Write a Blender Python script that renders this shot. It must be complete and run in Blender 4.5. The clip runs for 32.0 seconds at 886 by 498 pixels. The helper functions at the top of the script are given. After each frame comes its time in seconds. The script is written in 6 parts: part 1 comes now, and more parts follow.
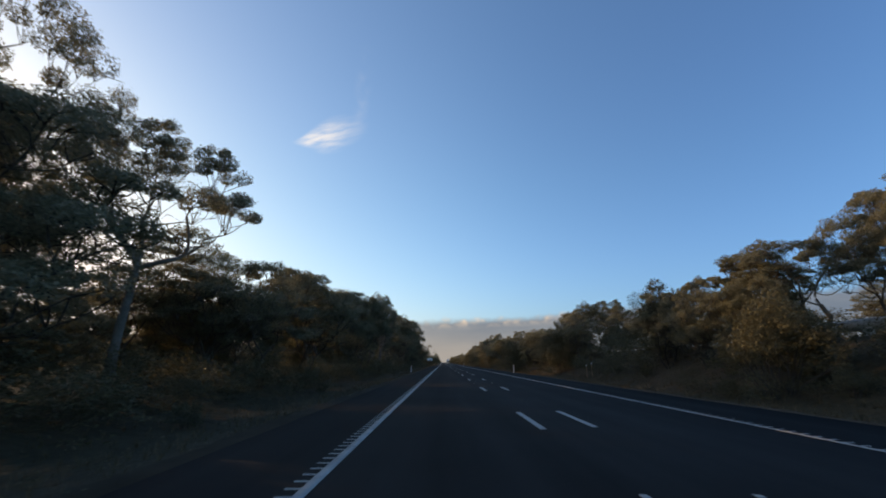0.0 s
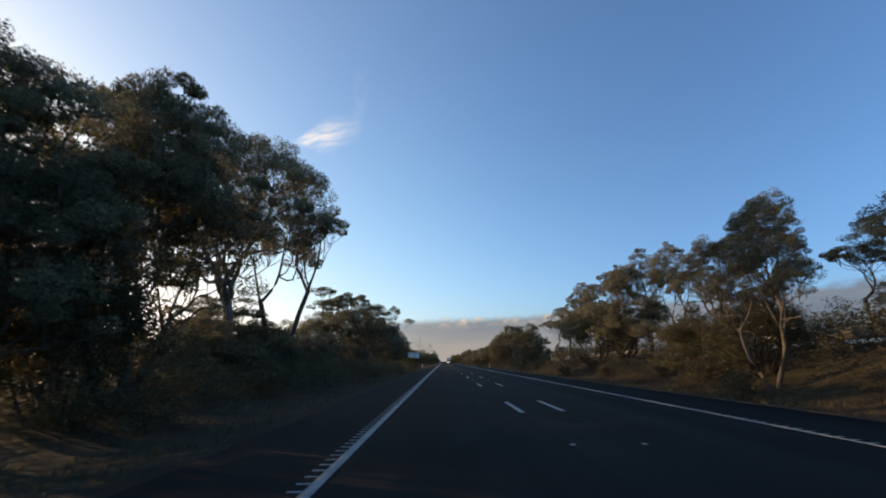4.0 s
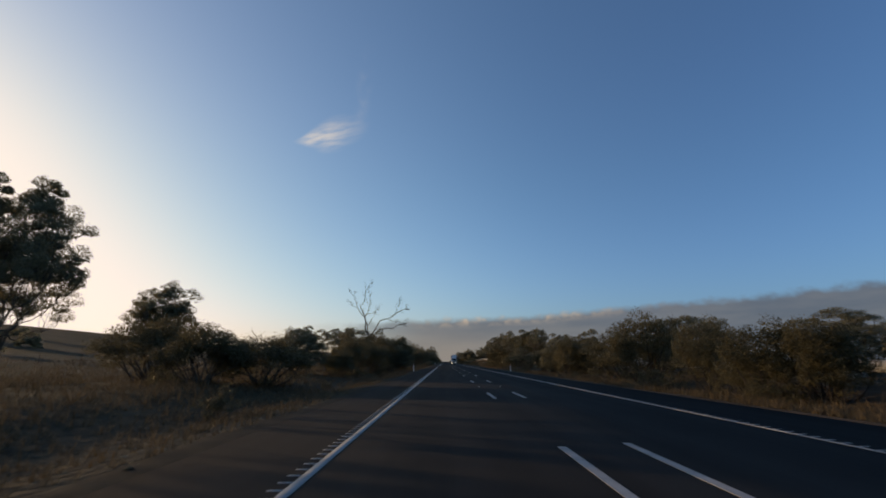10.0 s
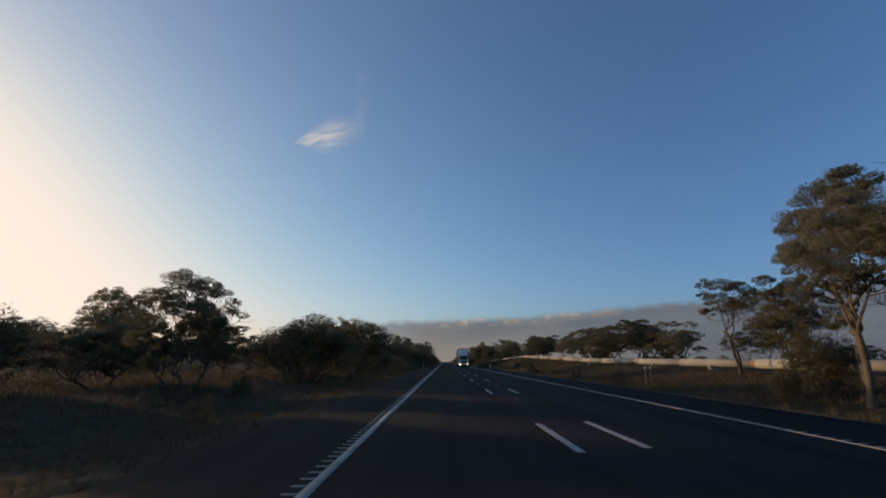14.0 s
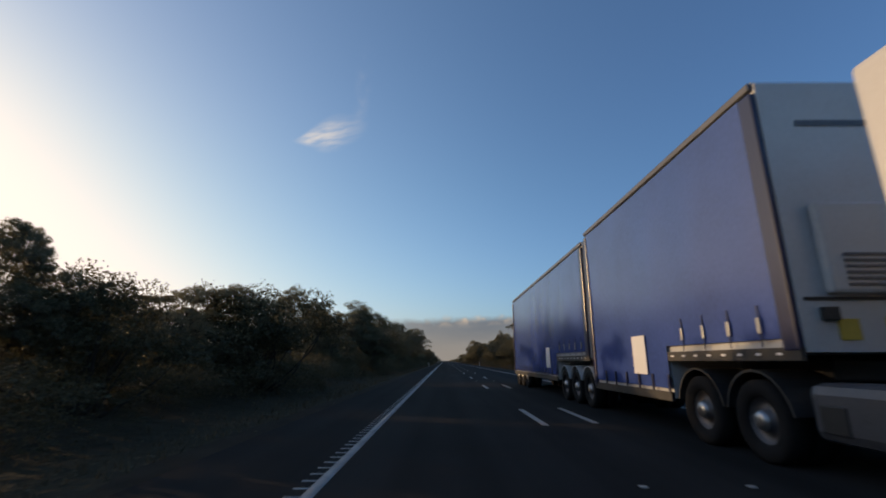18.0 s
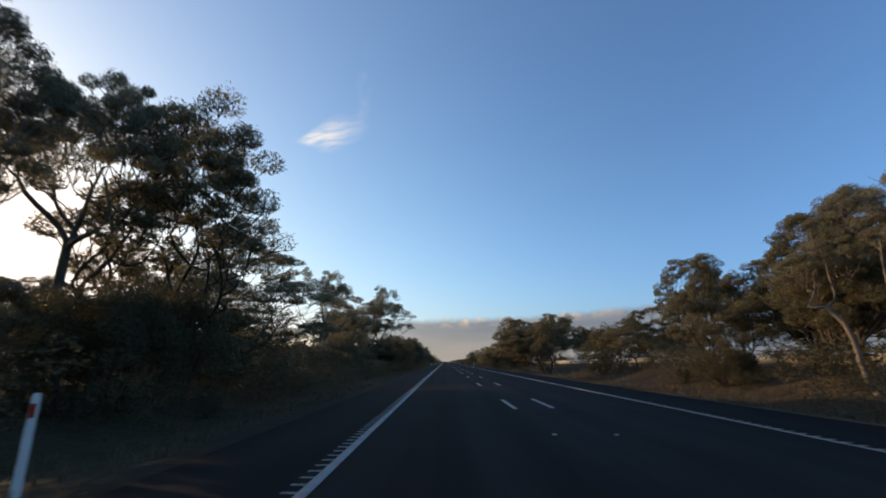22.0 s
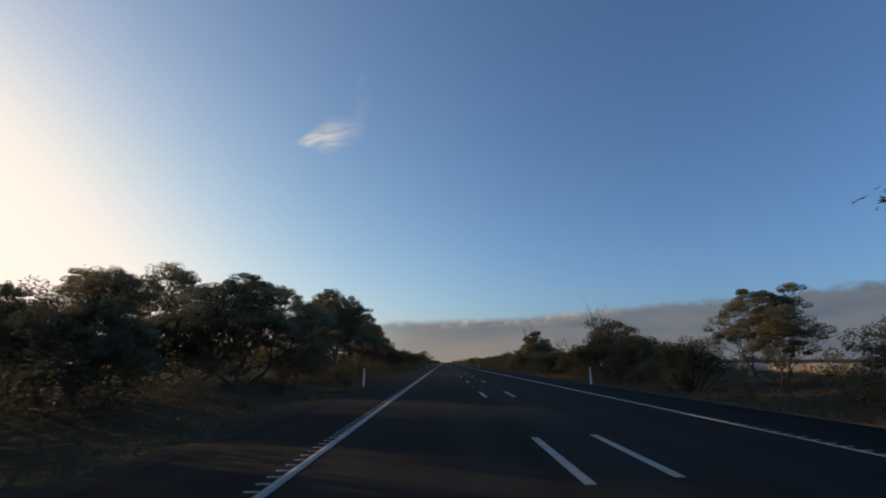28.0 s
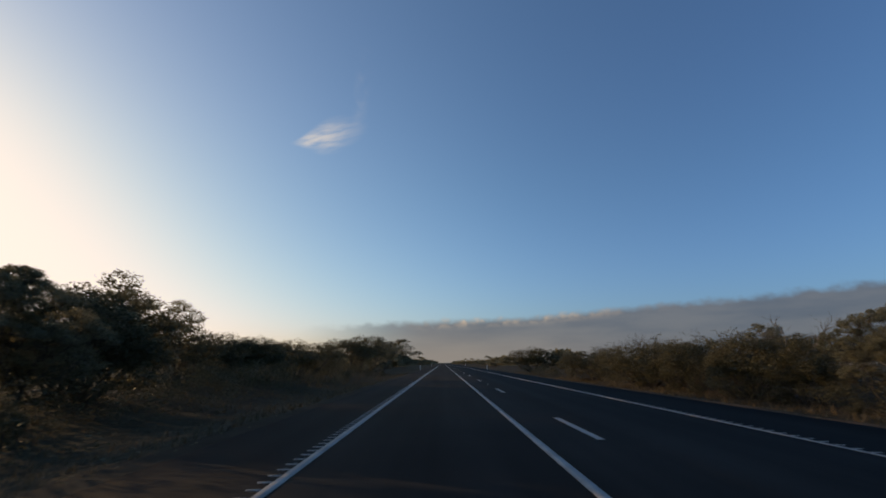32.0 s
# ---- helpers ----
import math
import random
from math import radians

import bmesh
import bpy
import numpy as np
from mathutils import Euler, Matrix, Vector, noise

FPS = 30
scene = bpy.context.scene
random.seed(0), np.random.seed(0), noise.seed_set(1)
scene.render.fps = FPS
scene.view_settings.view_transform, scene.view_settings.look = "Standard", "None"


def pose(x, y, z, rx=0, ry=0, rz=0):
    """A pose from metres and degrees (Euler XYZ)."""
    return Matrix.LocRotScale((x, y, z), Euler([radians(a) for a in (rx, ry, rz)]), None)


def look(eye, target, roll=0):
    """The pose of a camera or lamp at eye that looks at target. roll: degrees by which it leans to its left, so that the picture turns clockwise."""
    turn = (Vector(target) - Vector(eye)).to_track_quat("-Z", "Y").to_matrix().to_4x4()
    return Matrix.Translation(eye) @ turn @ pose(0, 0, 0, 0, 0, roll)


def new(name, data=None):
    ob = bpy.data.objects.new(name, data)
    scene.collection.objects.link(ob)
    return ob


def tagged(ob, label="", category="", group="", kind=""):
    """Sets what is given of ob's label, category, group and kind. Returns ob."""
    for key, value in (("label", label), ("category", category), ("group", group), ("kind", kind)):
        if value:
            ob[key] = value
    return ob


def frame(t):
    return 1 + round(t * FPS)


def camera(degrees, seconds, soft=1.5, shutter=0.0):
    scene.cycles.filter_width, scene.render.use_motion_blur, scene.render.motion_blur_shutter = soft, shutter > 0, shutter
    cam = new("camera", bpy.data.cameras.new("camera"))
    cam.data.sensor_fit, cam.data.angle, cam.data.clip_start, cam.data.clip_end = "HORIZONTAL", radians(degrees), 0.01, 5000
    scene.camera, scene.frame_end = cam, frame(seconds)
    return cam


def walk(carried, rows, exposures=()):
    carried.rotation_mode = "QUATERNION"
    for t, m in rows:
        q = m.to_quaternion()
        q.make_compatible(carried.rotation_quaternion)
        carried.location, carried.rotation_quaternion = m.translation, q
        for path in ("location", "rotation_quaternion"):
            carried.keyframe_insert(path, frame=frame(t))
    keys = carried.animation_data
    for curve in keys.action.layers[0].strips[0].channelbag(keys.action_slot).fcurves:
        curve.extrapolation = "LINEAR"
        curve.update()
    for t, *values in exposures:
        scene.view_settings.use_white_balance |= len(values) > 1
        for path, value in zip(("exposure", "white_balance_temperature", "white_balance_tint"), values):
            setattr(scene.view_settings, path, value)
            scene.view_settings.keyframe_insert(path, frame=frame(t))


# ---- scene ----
# ---------------------------------------------------------------- camera
EYE = 1.264            # lens height over the asphalt
cam = camera(90.8, 32.0, soft=1.85, shutter=0.06)
# seconds, sideways place, distance along the road, tilt, turn, lean
DRIFT = [
    (0, 0.00, 0.0, 14.55, 0.05, 0.0), (1, 0.00, 29.4, 14.45, 0.2, 0.3), (2, -0.06, 58.75, 14.45, 0.15, 0.3), (3, -0.06, 88.1, 14.4, 0.2, 0.3),
    (4, -0.05, 117.4, 14.45, 0.0, 0.4), (7, 0.03, 205.0, 14.5, 0.1, 0.0), (8, 0.04, 234.3, 14.5, 0.15, 0.0), (9, 0.15, 263.6, 14.5, 0.1, 0.0),
    (10, 0.16, 292.9, 14.45, 0.2, 0.0), (11, 0.08, 322.3, 14.5, 0.2, 0.0), (12, 0.05, 351.6, 14.5, 0.25, 0.0), (13, 0.01, 381.0, 14.4, 0.25, 0.0),
    (14, -0.03, 410.3, 14.5, 0.1, 0.1), (17, -0.05, 498.4, 14.35, 0.2, 0.2), (18, -0.09, 527.75, 14.35, 0.15, 0.1), (19, -0.13, 557.0, 14.4, 0.25, -0.3),
    (20, -0.09, 586.1, 14.45, 0.15, -0.2), (21, -0.01, 615.1, 14.5, 0.1, 0.0), (22, -0.02, 644.3, 14.45, 0.2, -0.2), (23, -0.04, 673.55, 14.5, 0.1, -0.2),
    (24, 0.04, 702.8, 14.45, 0.2, -0.2), (25, 0.14, 732.0, 14.5, 0.05, 0.0), (27.5, 0.37, 805.3, 14.5, 0.15, 0.1), (28, 0.39, 820.0, 14.55, 0.15, 0.1),
    (29, 0.38, 849.3, 14.6, 0.05, 0.1), (30, 0.43, 878.65, 14.6, 0.0, 0.2), (31, 0.39, 908.0, 14.55, 0.1, 0.1), (32, 0.40, 937.5, 14.6, 0.0, 0.2)]
EXPOSURE = [(0, 0.5), (2, 0.6), (3, 0.7), (4, 0.55), (7, 0.6), (8, 0.25), (9, 0.0), (11, -0.15), (12, 0.0), (13, 0.0), (14, -0.2), (17, 0.1), (18, 0.05), (19, 0.17), (20, 0.43),
            (22, 0.5), (24, 0.5), (25, 0.6), (27.5, 0.0), (28, -0.05), (29, 0.1), (30, 0.25), (31, -0.1), (32, -0.1)]
KELVIN, TINT = 10500, 13
walk(cam, [(t, pose(x, y, EYE, 90 + tilt, lean, turn)) for t, x, y, tilt, turn, lean in DRIFT],
     exposures=[(t, stops, KELVIN, TINT) for t, stops in EXPOSURE])

# ---------------------------------------------------------------- world, sun
SKY_STRENGTH, SUN_POWER = 0.330, 2.9
CLOUD_DARK, CLOUD_PALE = (0.27, 0.42, 0.74, 1), (0.40, 0.55, 0.86, 1)
CLOUD_RIM, CLOUD_WARM, WISP = (1.75, 1.65, 1.65, 1), (0.92, 0.99, 1.16, 1), (2.7, 2.75, 2.85, 1)
SUN_TURN, SUN_UP = 66, 8.3      # degrees to the left of the road's heading, degrees above the horizon
world = bpy.data.worlds.new("sky")
scene.world = world
world.use_nodes = True
wt = world.node_tree
wt.nodes.clear()


def wmath(op, a, b=None, c=None, clamp=False):
    n = wt.nodes.new("ShaderNodeMath")
    n.operation, n.use_clamp = op, clamp
    for i, v in enumerate((a, b, c)):
        if v is None:
            continue
        if isinstance(v, (int, float)):
            n.inputs[i].default_value = v
        else:
            wt.links.new(v, n.inputs[i])
    return n.outputs[0]


def wsmooth(v, lo, hi):
    n = wt.nodes.new("ShaderNodeMapRange")
    n.interpolation_type = "SMOOTHSTEP"
    wt.links.new(v, n.inputs[0])
    n.inputs[1].default_value, n.inputs[2].default_value = lo, hi
    return n.outputs[0]


def wmix(fac, a, b):
    n = wt.nodes.new("ShaderNodeMix")
    n.data_type = "RGBA"
    for socket, v in ((n.inputs[0], fac), (n.inputs[6], a), (n.inputs[7], b)):
        if isinstance(v, (int, float, tuple)):
            socket.default_value = v
        else:
            wt.links.new(v, socket)
    return n.outputs[2]


def wnoise(vec, scale, detail, stretch=(1, 1, 1)):
    m = wt.nodes.new("ShaderNodeMapping")
    m.inputs[3].default_value = stretch
    wt.links.new(vec, m.inputs[0])
    n = wt.nodes.new("ShaderNodeTexNoise")
    n.inputs["Scale"].default_value, n.inputs["Detail"].default_value = scale, detail
    wt.links.new(m.outputs[0], n.inputs["Vector"])
    return n.outputs[0]


sky = wt.nodes.new("ShaderNodeTexSky")
sky.sky_type, sky.sun_disc = "NISHITA", False
sky.sun_elevation, sky.sun_rotation = radians(SUN_UP), radians(-SUN_TURN)
sky.air_density, sky.dust_density, sky.ozone_density = 0.92, 1.8, 5.0
coords = wt.nodes.new("ShaderNodeTexCoord").outputs["Generated"]
split = wt.nodes.new("ShaderNodeSeparateXYZ")
wt.links.new(coords, split.inputs[0])
dx, dy, dz = split.outputs

def wvec(op, a, b):
    n = wt.nodes.new("ShaderNodeVectorMath")
    n.operation = op
    for i, v in enumerate((a, b)):
        if isinstance(v, tuple):
            n.inputs[i].default_value = v
        else:
            wt.links.new(v, n.inputs[i])
    return n.outputs[0]


# clear air: a deeper blue away from the sun, paler and warmer towards it, pinker in the haze low down
air = wmix(wsmooth(dx, 0.25, -0.75), wmix(wsmooth(dx, -0.15, 0.75), (0.87, 0.98, 1.06, 1), (0.595, 0.78, 0.95, 1)), (1.05, 0.97, 0.98, 1))
air = wvec("MULTIPLY", air, wmix(wsmooth(dz, 0.42, 0.02), (1, 1, 1, 1), (1.06, 0.97, 1.09, 1)))
clear = wvec("MULTIPLY", sky.outputs[0], air)
# the haze round the sun never grows brighter than thin cloud
GLARE = (2.95, 3.12, 3.76)
over = wvec("DIVIDE", clear, GLARE)
over = wvec("MULTIPLY", over, over)
over = wvec("ADD", wvec("MULTIPLY", over, over), (1.0, 1.0, 1.0))
root = wt.nodes.new("ShaderNodeSeparateXYZ")
wt.links.new(over, root.inputs[0])
soft = wt.nodes.new("ShaderNodeCombineXYZ")
for i in range(3):
    wt.links.new(wmath("POWER", root.outputs[i], -0.25), soft.inputs[i])
clear = wvec("MULTIPLY", clear, soft.outputs[0])

# low cloud bank along the horizon ahead and to the right
puffs = wnoise(coords, 34, 6, (1, 1, 1.4))
swell = wnoise(coords, 5, 2, (1, 1, 0.2))
top = wmath("MULTIPLY_ADD", dx, 0.050, 0.068)
top = wmath("MULTIPLY_ADD", puffs, 0.026, top)
top = wmath("MULTIPLY_ADD", swell, 0.022, top)
under = wmath("SUBTRACT", top, dz)
bank = wsmooth(under, -0.006, 0.012)
bank = wmath("MULTIPLY", bank, wsmooth(dx, -0.34, -0.02))
bank = wmath("MULTIPLY", bank, wsmooth(dy, -0.3, 0.2))
crest = wmath("MULTIPLY", wsmooth(under, 0.026, 0.002), wsmooth(puffs, 0.40, 0.74))
crest = wmath("MULTIPLY", crest, wmath("MULTIPLY", wsmooth(dx, 0.55, 0.12), wsmooth(dx, -0.1, 0.02)))
streaks = wnoise(coords, 7, 5, (1, 1, 5))
grey = wmix(wsmooth(streaks, 0.3, 0.7), CLOUD_DARK, CLOUD_PALE)
low = wmath("MULTIPLY", wsmooth(dx, 0.6, 0.0), wmath("MULTIPLY_ADD", wsmooth(dz, 0.085, 0.0), 0.55, 0.15))
bank_colour = wmix(low, grey, CLOUD_WARM)
bank_colour = wmix(crest, bank_colour, CLOUD_RIM)
bank = wmath("MULTIPLY", bank, 0.93)

# one wisp of high cloud, with a faint streak above it
wu = wmath("ADD", wmath("MULTIPLY", dx, 0.958), wmath("MULTIPLY", dy, 0.285))          # across
wv = wmath("SUBTRACT", dz, wmath("MULTIPLY_ADD", wu, 0.31, 0.473))                        # height over the wisp's slanting axis
along = wt.nodes.new("ShaderNodeCombineXYZ")
wt.links.new(wmath("MULTIPLY", wu, 18.0), along.inputs[0])
wt.links.new(wmath("MULTIPLY", wv, 95.0), along.inputs[1])
fibres = wnoise(along.outputs[0], 1.0, 5)
width = wmath("MULTIPLY_ADD", wmath("MULTIPLY", wsmooth(wu, -0.072, 0.01), wsmooth(wu, 0.15, 0.02)), 0.030, 0.004)
core = wsmooth(wmath("DIVIDE", wmath("ABSOLUTE", wmath("ADD", wv, 0.004)), width), 1.15, 0.1)
core = wmath("MULTIPLY", core, wmath("MULTIPLY", wsmooth(wu, -0.072, -0.035), wsmooth(wu, 0.095, 0.02)))
core = wmath("MULTIPLY", core, wsmooth(fibres, 0.22, 0.68))
core = wmath("MULTIPLY", core, wmath("MULTIPLY_ADD", wsmooth(wu, 0.06, -0.03), 0.6, 0.45))
trail = wsmooth(wmath("ABSOLUTE", wmath("SUBTRACT", wu, 0.068)), 0.022, 0.0)
trail = wmath("MULTIPLY", trail, wmath("MULTIPLY", wsmooth(wv, -0.01, 0.03), wsmooth(wv, 0.15, 0.04)))
trail = wmath("MULTIPLY", wmath("MULTIPLY", trail, wsmooth(wnoise(coords, 34, 4), 0.35, 0.7)), 0.055)
ahead = wsmooth(dy, 0.2, 0.5)
wisp = wmath("MULTIPLY", wmath("ADD", wmath("MULTIPLY", core, 0.50), trail, clamp=True), ahead)

colour = wmix(bank, clear, bank_colour)
colour = wmix(wisp, colour, WISP)
back = wt.nodes.new("ShaderNodeBackground")
back.inputs[1].default_value = SKY_STRENGTH
wt.links.new(colour, back.inputs[0])
wt.links.new(back.outputs[0], wt.nodes.new("ShaderNodeOutputWorld").inputs[0])

sun = new("sun", bpy.data.lights.new("sun", "SUN"))
sun.data.energy, sun.data.angle, sun.data.color = SUN_POWER, radians(0.6), (1.0, 0.78, 0.56)
sun_way = Vector((-math.sin(radians(SUN_TURN)) * math.cos(radians(SUN_UP)), math.cos(radians(SUN_TURN)) * math.cos(radians(SUN_UP)), math.sin(radians(SUN_UP))))
sun.matrix_world = look(sun_way * 50, (0, 0, 0))


# ---------------------------------------------------------------- materials
def material(name, colour, rough=0.8, metal=0.0, spread=0.25, scale=4.0, fine=60.0, bump=0.3, per_object=0.0):
    """A surface with stains (scale), grain (fine) and relief; per_object shifts the brightness from thing to thing."""
    m = bpy.data.materials.new(name)
    m.use_nodes = True
    t = m.node_tree
    b = t.nodes["Principled BSDF"]
    b.inputs["Roughness"].default_value, b.inputs["Metallic"].default_value = rough, metal
    b.inputs["Specular IOR Level"].default_value = 0.08 if rough >= 0.85 else 0.25 if rough > 0.7 else 0.5
    b.inputs["Diffuse Roughness"].default_value = 1.0 if rough >= 0.9 else 0.3
    tc = t.nodes.new("ShaderNodeTexCoord").outputs["Object"]
    n1, n2 = t.nodes.new("ShaderNodeTexNoise"), t.nodes.new("ShaderNodeTexNoise")
    for n, s in ((n1, scale), (n2, fine)):
        n.inputs["Scale"].default_value, n.inputs["Detail"].default_value = s, 4
        t.links.new(tc, n.inputs["Vector"])
    mixed = t.nodes.new("ShaderNodeMath")
    mixed.operation = "MULTIPLY_ADD"
    t.links.new(n1.outputs[0], mixed.inputs[0])
    mixed.inputs[1].default_value = 0.6
    scaled = t.nodes.new("ShaderNodeMath")
    scaled.operation = "MULTIPLY"
    t.links.new(n2.outputs[0], scaled.inputs[0])
    scaled.inputs[1].default_value = 0.4
    t.links.new(scaled.outputs[0], mixed.inputs[2])
    value = mixed.outputs[0]
    ramp = t.nodes.new("ShaderNodeMapRange")
    ramp.inputs[1].default_value, ramp.inputs[2].default_value = 0.3, 0.7
    ramp.inputs[3].default_value, ramp.inputs[4].default_value = 1 - spread, 1 + spread
    t.links.new(value, ramp.inputs[0])
    factor = ramp.outputs[0]
    if per_object:
        info = t.nodes.new("ShaderNodeObjectInfo")
        r = t.nodes.new("ShaderNodeMapRange")
        r.inputs[3].default_value, r.inputs[4].default_value = 1 - per_object, 1 + per_object
        t.links.new(info.outputs["Random"], r.inputs[0])
        mm = t.nodes.new("ShaderNodeMath")
        mm.operation = "MULTIPLY"
        t.links.new(factor, mm.inputs[0])
        t.links.new(r.outputs[0], mm.inputs[1])
        factor = mm.outputs[0]
    v = t.nodes.new("ShaderNodeVectorMath")
    v.operation = "SCALE"
    v.inputs[0].default_value = colour
    t.links.new(factor, v.inputs["Scale"])
    t.links.new(v.outputs[0], b.inputs["Base Color"])
    if bump:
        bp = t.nodes.new("ShaderNodeBump")
        bp.inputs["Strength"].default_value, bp.inputs["Distance"].default_value = bump, 0.02
        t.links.new(value, bp.inputs["Height"])
        t.links.new(bp.outputs[0], b.inputs["Normal"])
    return m


def leafage(name, dark, pale, through_light=0.35, rough=0.55):
    """Leaves: colour varies from leaf to leaf and from plant to plant; some light passes through."""
    m = bpy.data.materials.new(name)
    m.use_nodes = True
    t = m.node_tree
    b, out = t.nodes["Principled BSDF"], t.nodes["Material Output"]
    geo, info = t.nodes.new("ShaderNodeNewGeometry"), t.nodes.new("ShaderNodeObjectInfo")
    add = t.nodes.new("ShaderNodeMath")
    add.operation = "MULTIPLY_ADD"
    t.links.new(geo.outputs["Random Per Island"], add.inputs[0])
    add.inputs[1].default_value = 0.6
    half = t.nodes.new("ShaderNodeMath")
    half.operation = "MULTIPLY"
    t.links.new(info.outputs["Random"], half.inputs[0])
    half.inputs[1].default_value = 0.4
    t.links.new(half.outputs[0], add.inputs[2])
    mix = t.nodes.new("ShaderNodeMix")
    mix.data_type = "RGBA"
    t.links.new(add.outputs[0], mix.inputs[0])
    mix.inputs[6].default_value, mix.inputs[7].default_value = (*dark, 1), (*pale, 1)
    t.links.new(mix.outputs[2], b.inputs["Base Color"])
    b.inputs["Roughness"].default_value, b.inputs["Specular IOR Level"].default_value = rough, 0.2
    tr = t.nodes.new("ShaderNodeBsdfTranslucent")
    t.links.new(mix.outputs[2], tr.inputs[0])
    sh = t.nodes.new("ShaderNodeMixShader")
    sh.inputs[0].default_value = through_light
    t.links.new(b.outputs[0], sh.inputs[1])
    t.links.new(tr.outputs[0], sh.inputs[2])
    t.links.new(sh.outputs[0], out.inputs[0])
    return m


def asphalt_material():
    m = material("asphalt", (0.0205, 0.0208, 0.0213), 0.92, 0, 0.22, 0.35, 190, 0.2)
    t = m.node_tree
    b = t.nodes["Principled BSDF"]
    b.inputs["Specular IOR Level"].default_value = 0.05
    base = b.inputs["Base Color"].links[0].from_socket
    tc = t.nodes.new("ShaderNodeTexCoord").outputs["Object"]
    xyz = t.nodes.new("ShaderNodeSeparateXYZ")
    t.links.new(tc, xyz.inputs[0])
    # polished wheel tracks along the lanes
    wave = t.nodes.new("ShaderNodeMath")
    wave.operation = "COSINE"
    sc = t.nodes.new("ShaderNodeMath")
    sc.operation = "MULTIPLY_ADD"
    t.links.new(xyz.outputs[0], sc.inputs[0])
    sc.inputs[1].default_value, sc.inputs[2].default_value = 3.55, -2.7
    t.links.new(sc.outputs[0], wave.inputs[0])
    # long streaks of wear
    mp = t.nodes.new("ShaderNodeMapping")
    mp.inputs[3].default_value = (1.6, 0.05, 1)
    t.links.new(tc, mp.inputs[0])
    n = t.nodes.new("ShaderNodeTexNoise")
    n.inputs["Scale"].default_value, n.inputs["Detail"].default_value = 1.0, 5
    t.links.new(mp.outputs[0], n.inputs["Vector"])
    f = t.nodes.new("ShaderNodeMath")
    f.operation = "MULTIPLY_ADD"
    t.links.new(wave.outputs[0], f.inputs[0])
    f.inputs[1].default_value = 0.09
    t.links.new(n.outputs[0], f.inputs[2])
    r = t.nodes.new("ShaderNodeMapRange")
    r.inputs[1].default_value, r.inputs[2].default_value = 0.2, 0.8
    r.inputs[3].default_value, r.inputs[4].default_value = 0.72, 1.38
    t.links.new(f.outputs[0], r.inputs[0])
    v = t.nodes.new("ShaderNodeVectorMath")
    v.operation = "SCALE"
    t.links.new(base, v.inputs[0])
    t.links.new(r.outputs[0], v.inputs["Scale"])
    t.links.new(v.outputs[0], b.inputs["Base Color"])
    return m


def ground_material():
    m = material("dry_ground", (0.060, 0.045, 0.030), 0.95, 0, 0.4, 0.5, 22, 0.8)
    t = m.node_tree
    b = t.nodes["Principled BSDF"]
    base = b.inputs["Base Color"].links[0].from_socket
    tc = t.nodes.new("ShaderNodeTexCoord").outputs["Object"]
    n = t.nodes.new("ShaderNodeTexNoise")
    n.inputs["Scale"].default_value, n.inputs["Detail"].default_value = 0.06, 6
    t.links.new(tc, n.inputs["Vector"])
    r = t.nodes.new("ShaderNodeMapRange")
    r.inputs[1].default_value, r.inputs[2].default_value = 0.42, 0.62
    t.links.new(n.outputs[0], r.inputs[0])
    mix = t.nodes.new("ShaderNodeMix")
    mix.data_type = "RGBA"
    t.links.new(r.outputs[0], mix.inputs[0])
    t.links.new(base, mix.inputs[6])
    mix.inputs[7].default_value = (0.046, 0.038, 0.022, 1)
    t.links.new(mix.outputs[2], b.inputs["Base Color"])
    clods = t.nodes.new("ShaderNodeTexNoise")
    clods.inputs["Scale"].default_value, clods.inputs["Detail"].default_value = 2.2, 8
    t.links.new(tc, clods.inputs["Vector"])
    rough = t.nodes.new("ShaderNodeBump")
    rough.inputs["Strength"].default_value, rough.inputs["Distance"].default_value = 1.0, 0.25
    t.links.new(clods.outputs[0], rough.inputs["Height"])
    t.links.new(rough.outputs[0], b.inputs["Normal"])
    return m


ASPHALT = asphalt_material()
GROUND = ground_material()
GRAVEL = material("verge_gravel", (0.036, 0.026, 0.018), 0.95, 0, 0.45, 1.6, 50, 0.8)
TAN_DIRT = material("tan_dirt", (0.075, 0.053, 0.038), 0.95, 0, 0.35, 1.2, 50, 0.8)
LINE_PAINT = material("line_paint", (0.31, 0.305, 0.295), 0.75, 0, 0.35, 2.0, 45, 0.3)
RIB_PAINT = material("rib_paint", (0.32, 0.315, 0.30), 0.6, 0, 0.12, 3.0, 50, 0.2)
BARK = material("bark", (0.080, 0.066, 0.054), 0.9, 0, 0.45, 2.5, 18, 0.8, 0.35)
PALE_BARK = material("pale_bark", (0.135, 0.114, 0.095), 0.85, 0, 0.45, 1.8, 14, 0.6, 0.3)
DEAD_WOOD = material("dead_wood", (0.17, 0.15, 0.135), 0.9, 0, 0.3, 3.0, 25, 0.5, 0.25)
GUM_LEAF = leafage("gum_leaf", (0.082, 0.079, 0.045), (0.285, 0.264, 0.184), 0.50)
MALLEE_LEAF = leafage("mallee_leaf", (0.078, 0.074, 0.041), (0.268, 0.244, 0.162), 0.50)
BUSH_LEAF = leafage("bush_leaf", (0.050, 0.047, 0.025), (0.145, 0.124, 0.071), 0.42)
SALT_LEAF = leafage("low_shrub_leaf", (0.045, 0.045, 0.026), (0.13, 0.11, 0.062), 0.2)
STRAW = leafage("dry_grass", (0.066, 0.050, 0.031), (0.190, 0.140, 0.084), 0.3, 0.7)
WHITE_PLASTIC = material("white_plastic", (0.72, 0.72, 0.70), 0.5, 0, 0.1, 4, 40, 0.1)
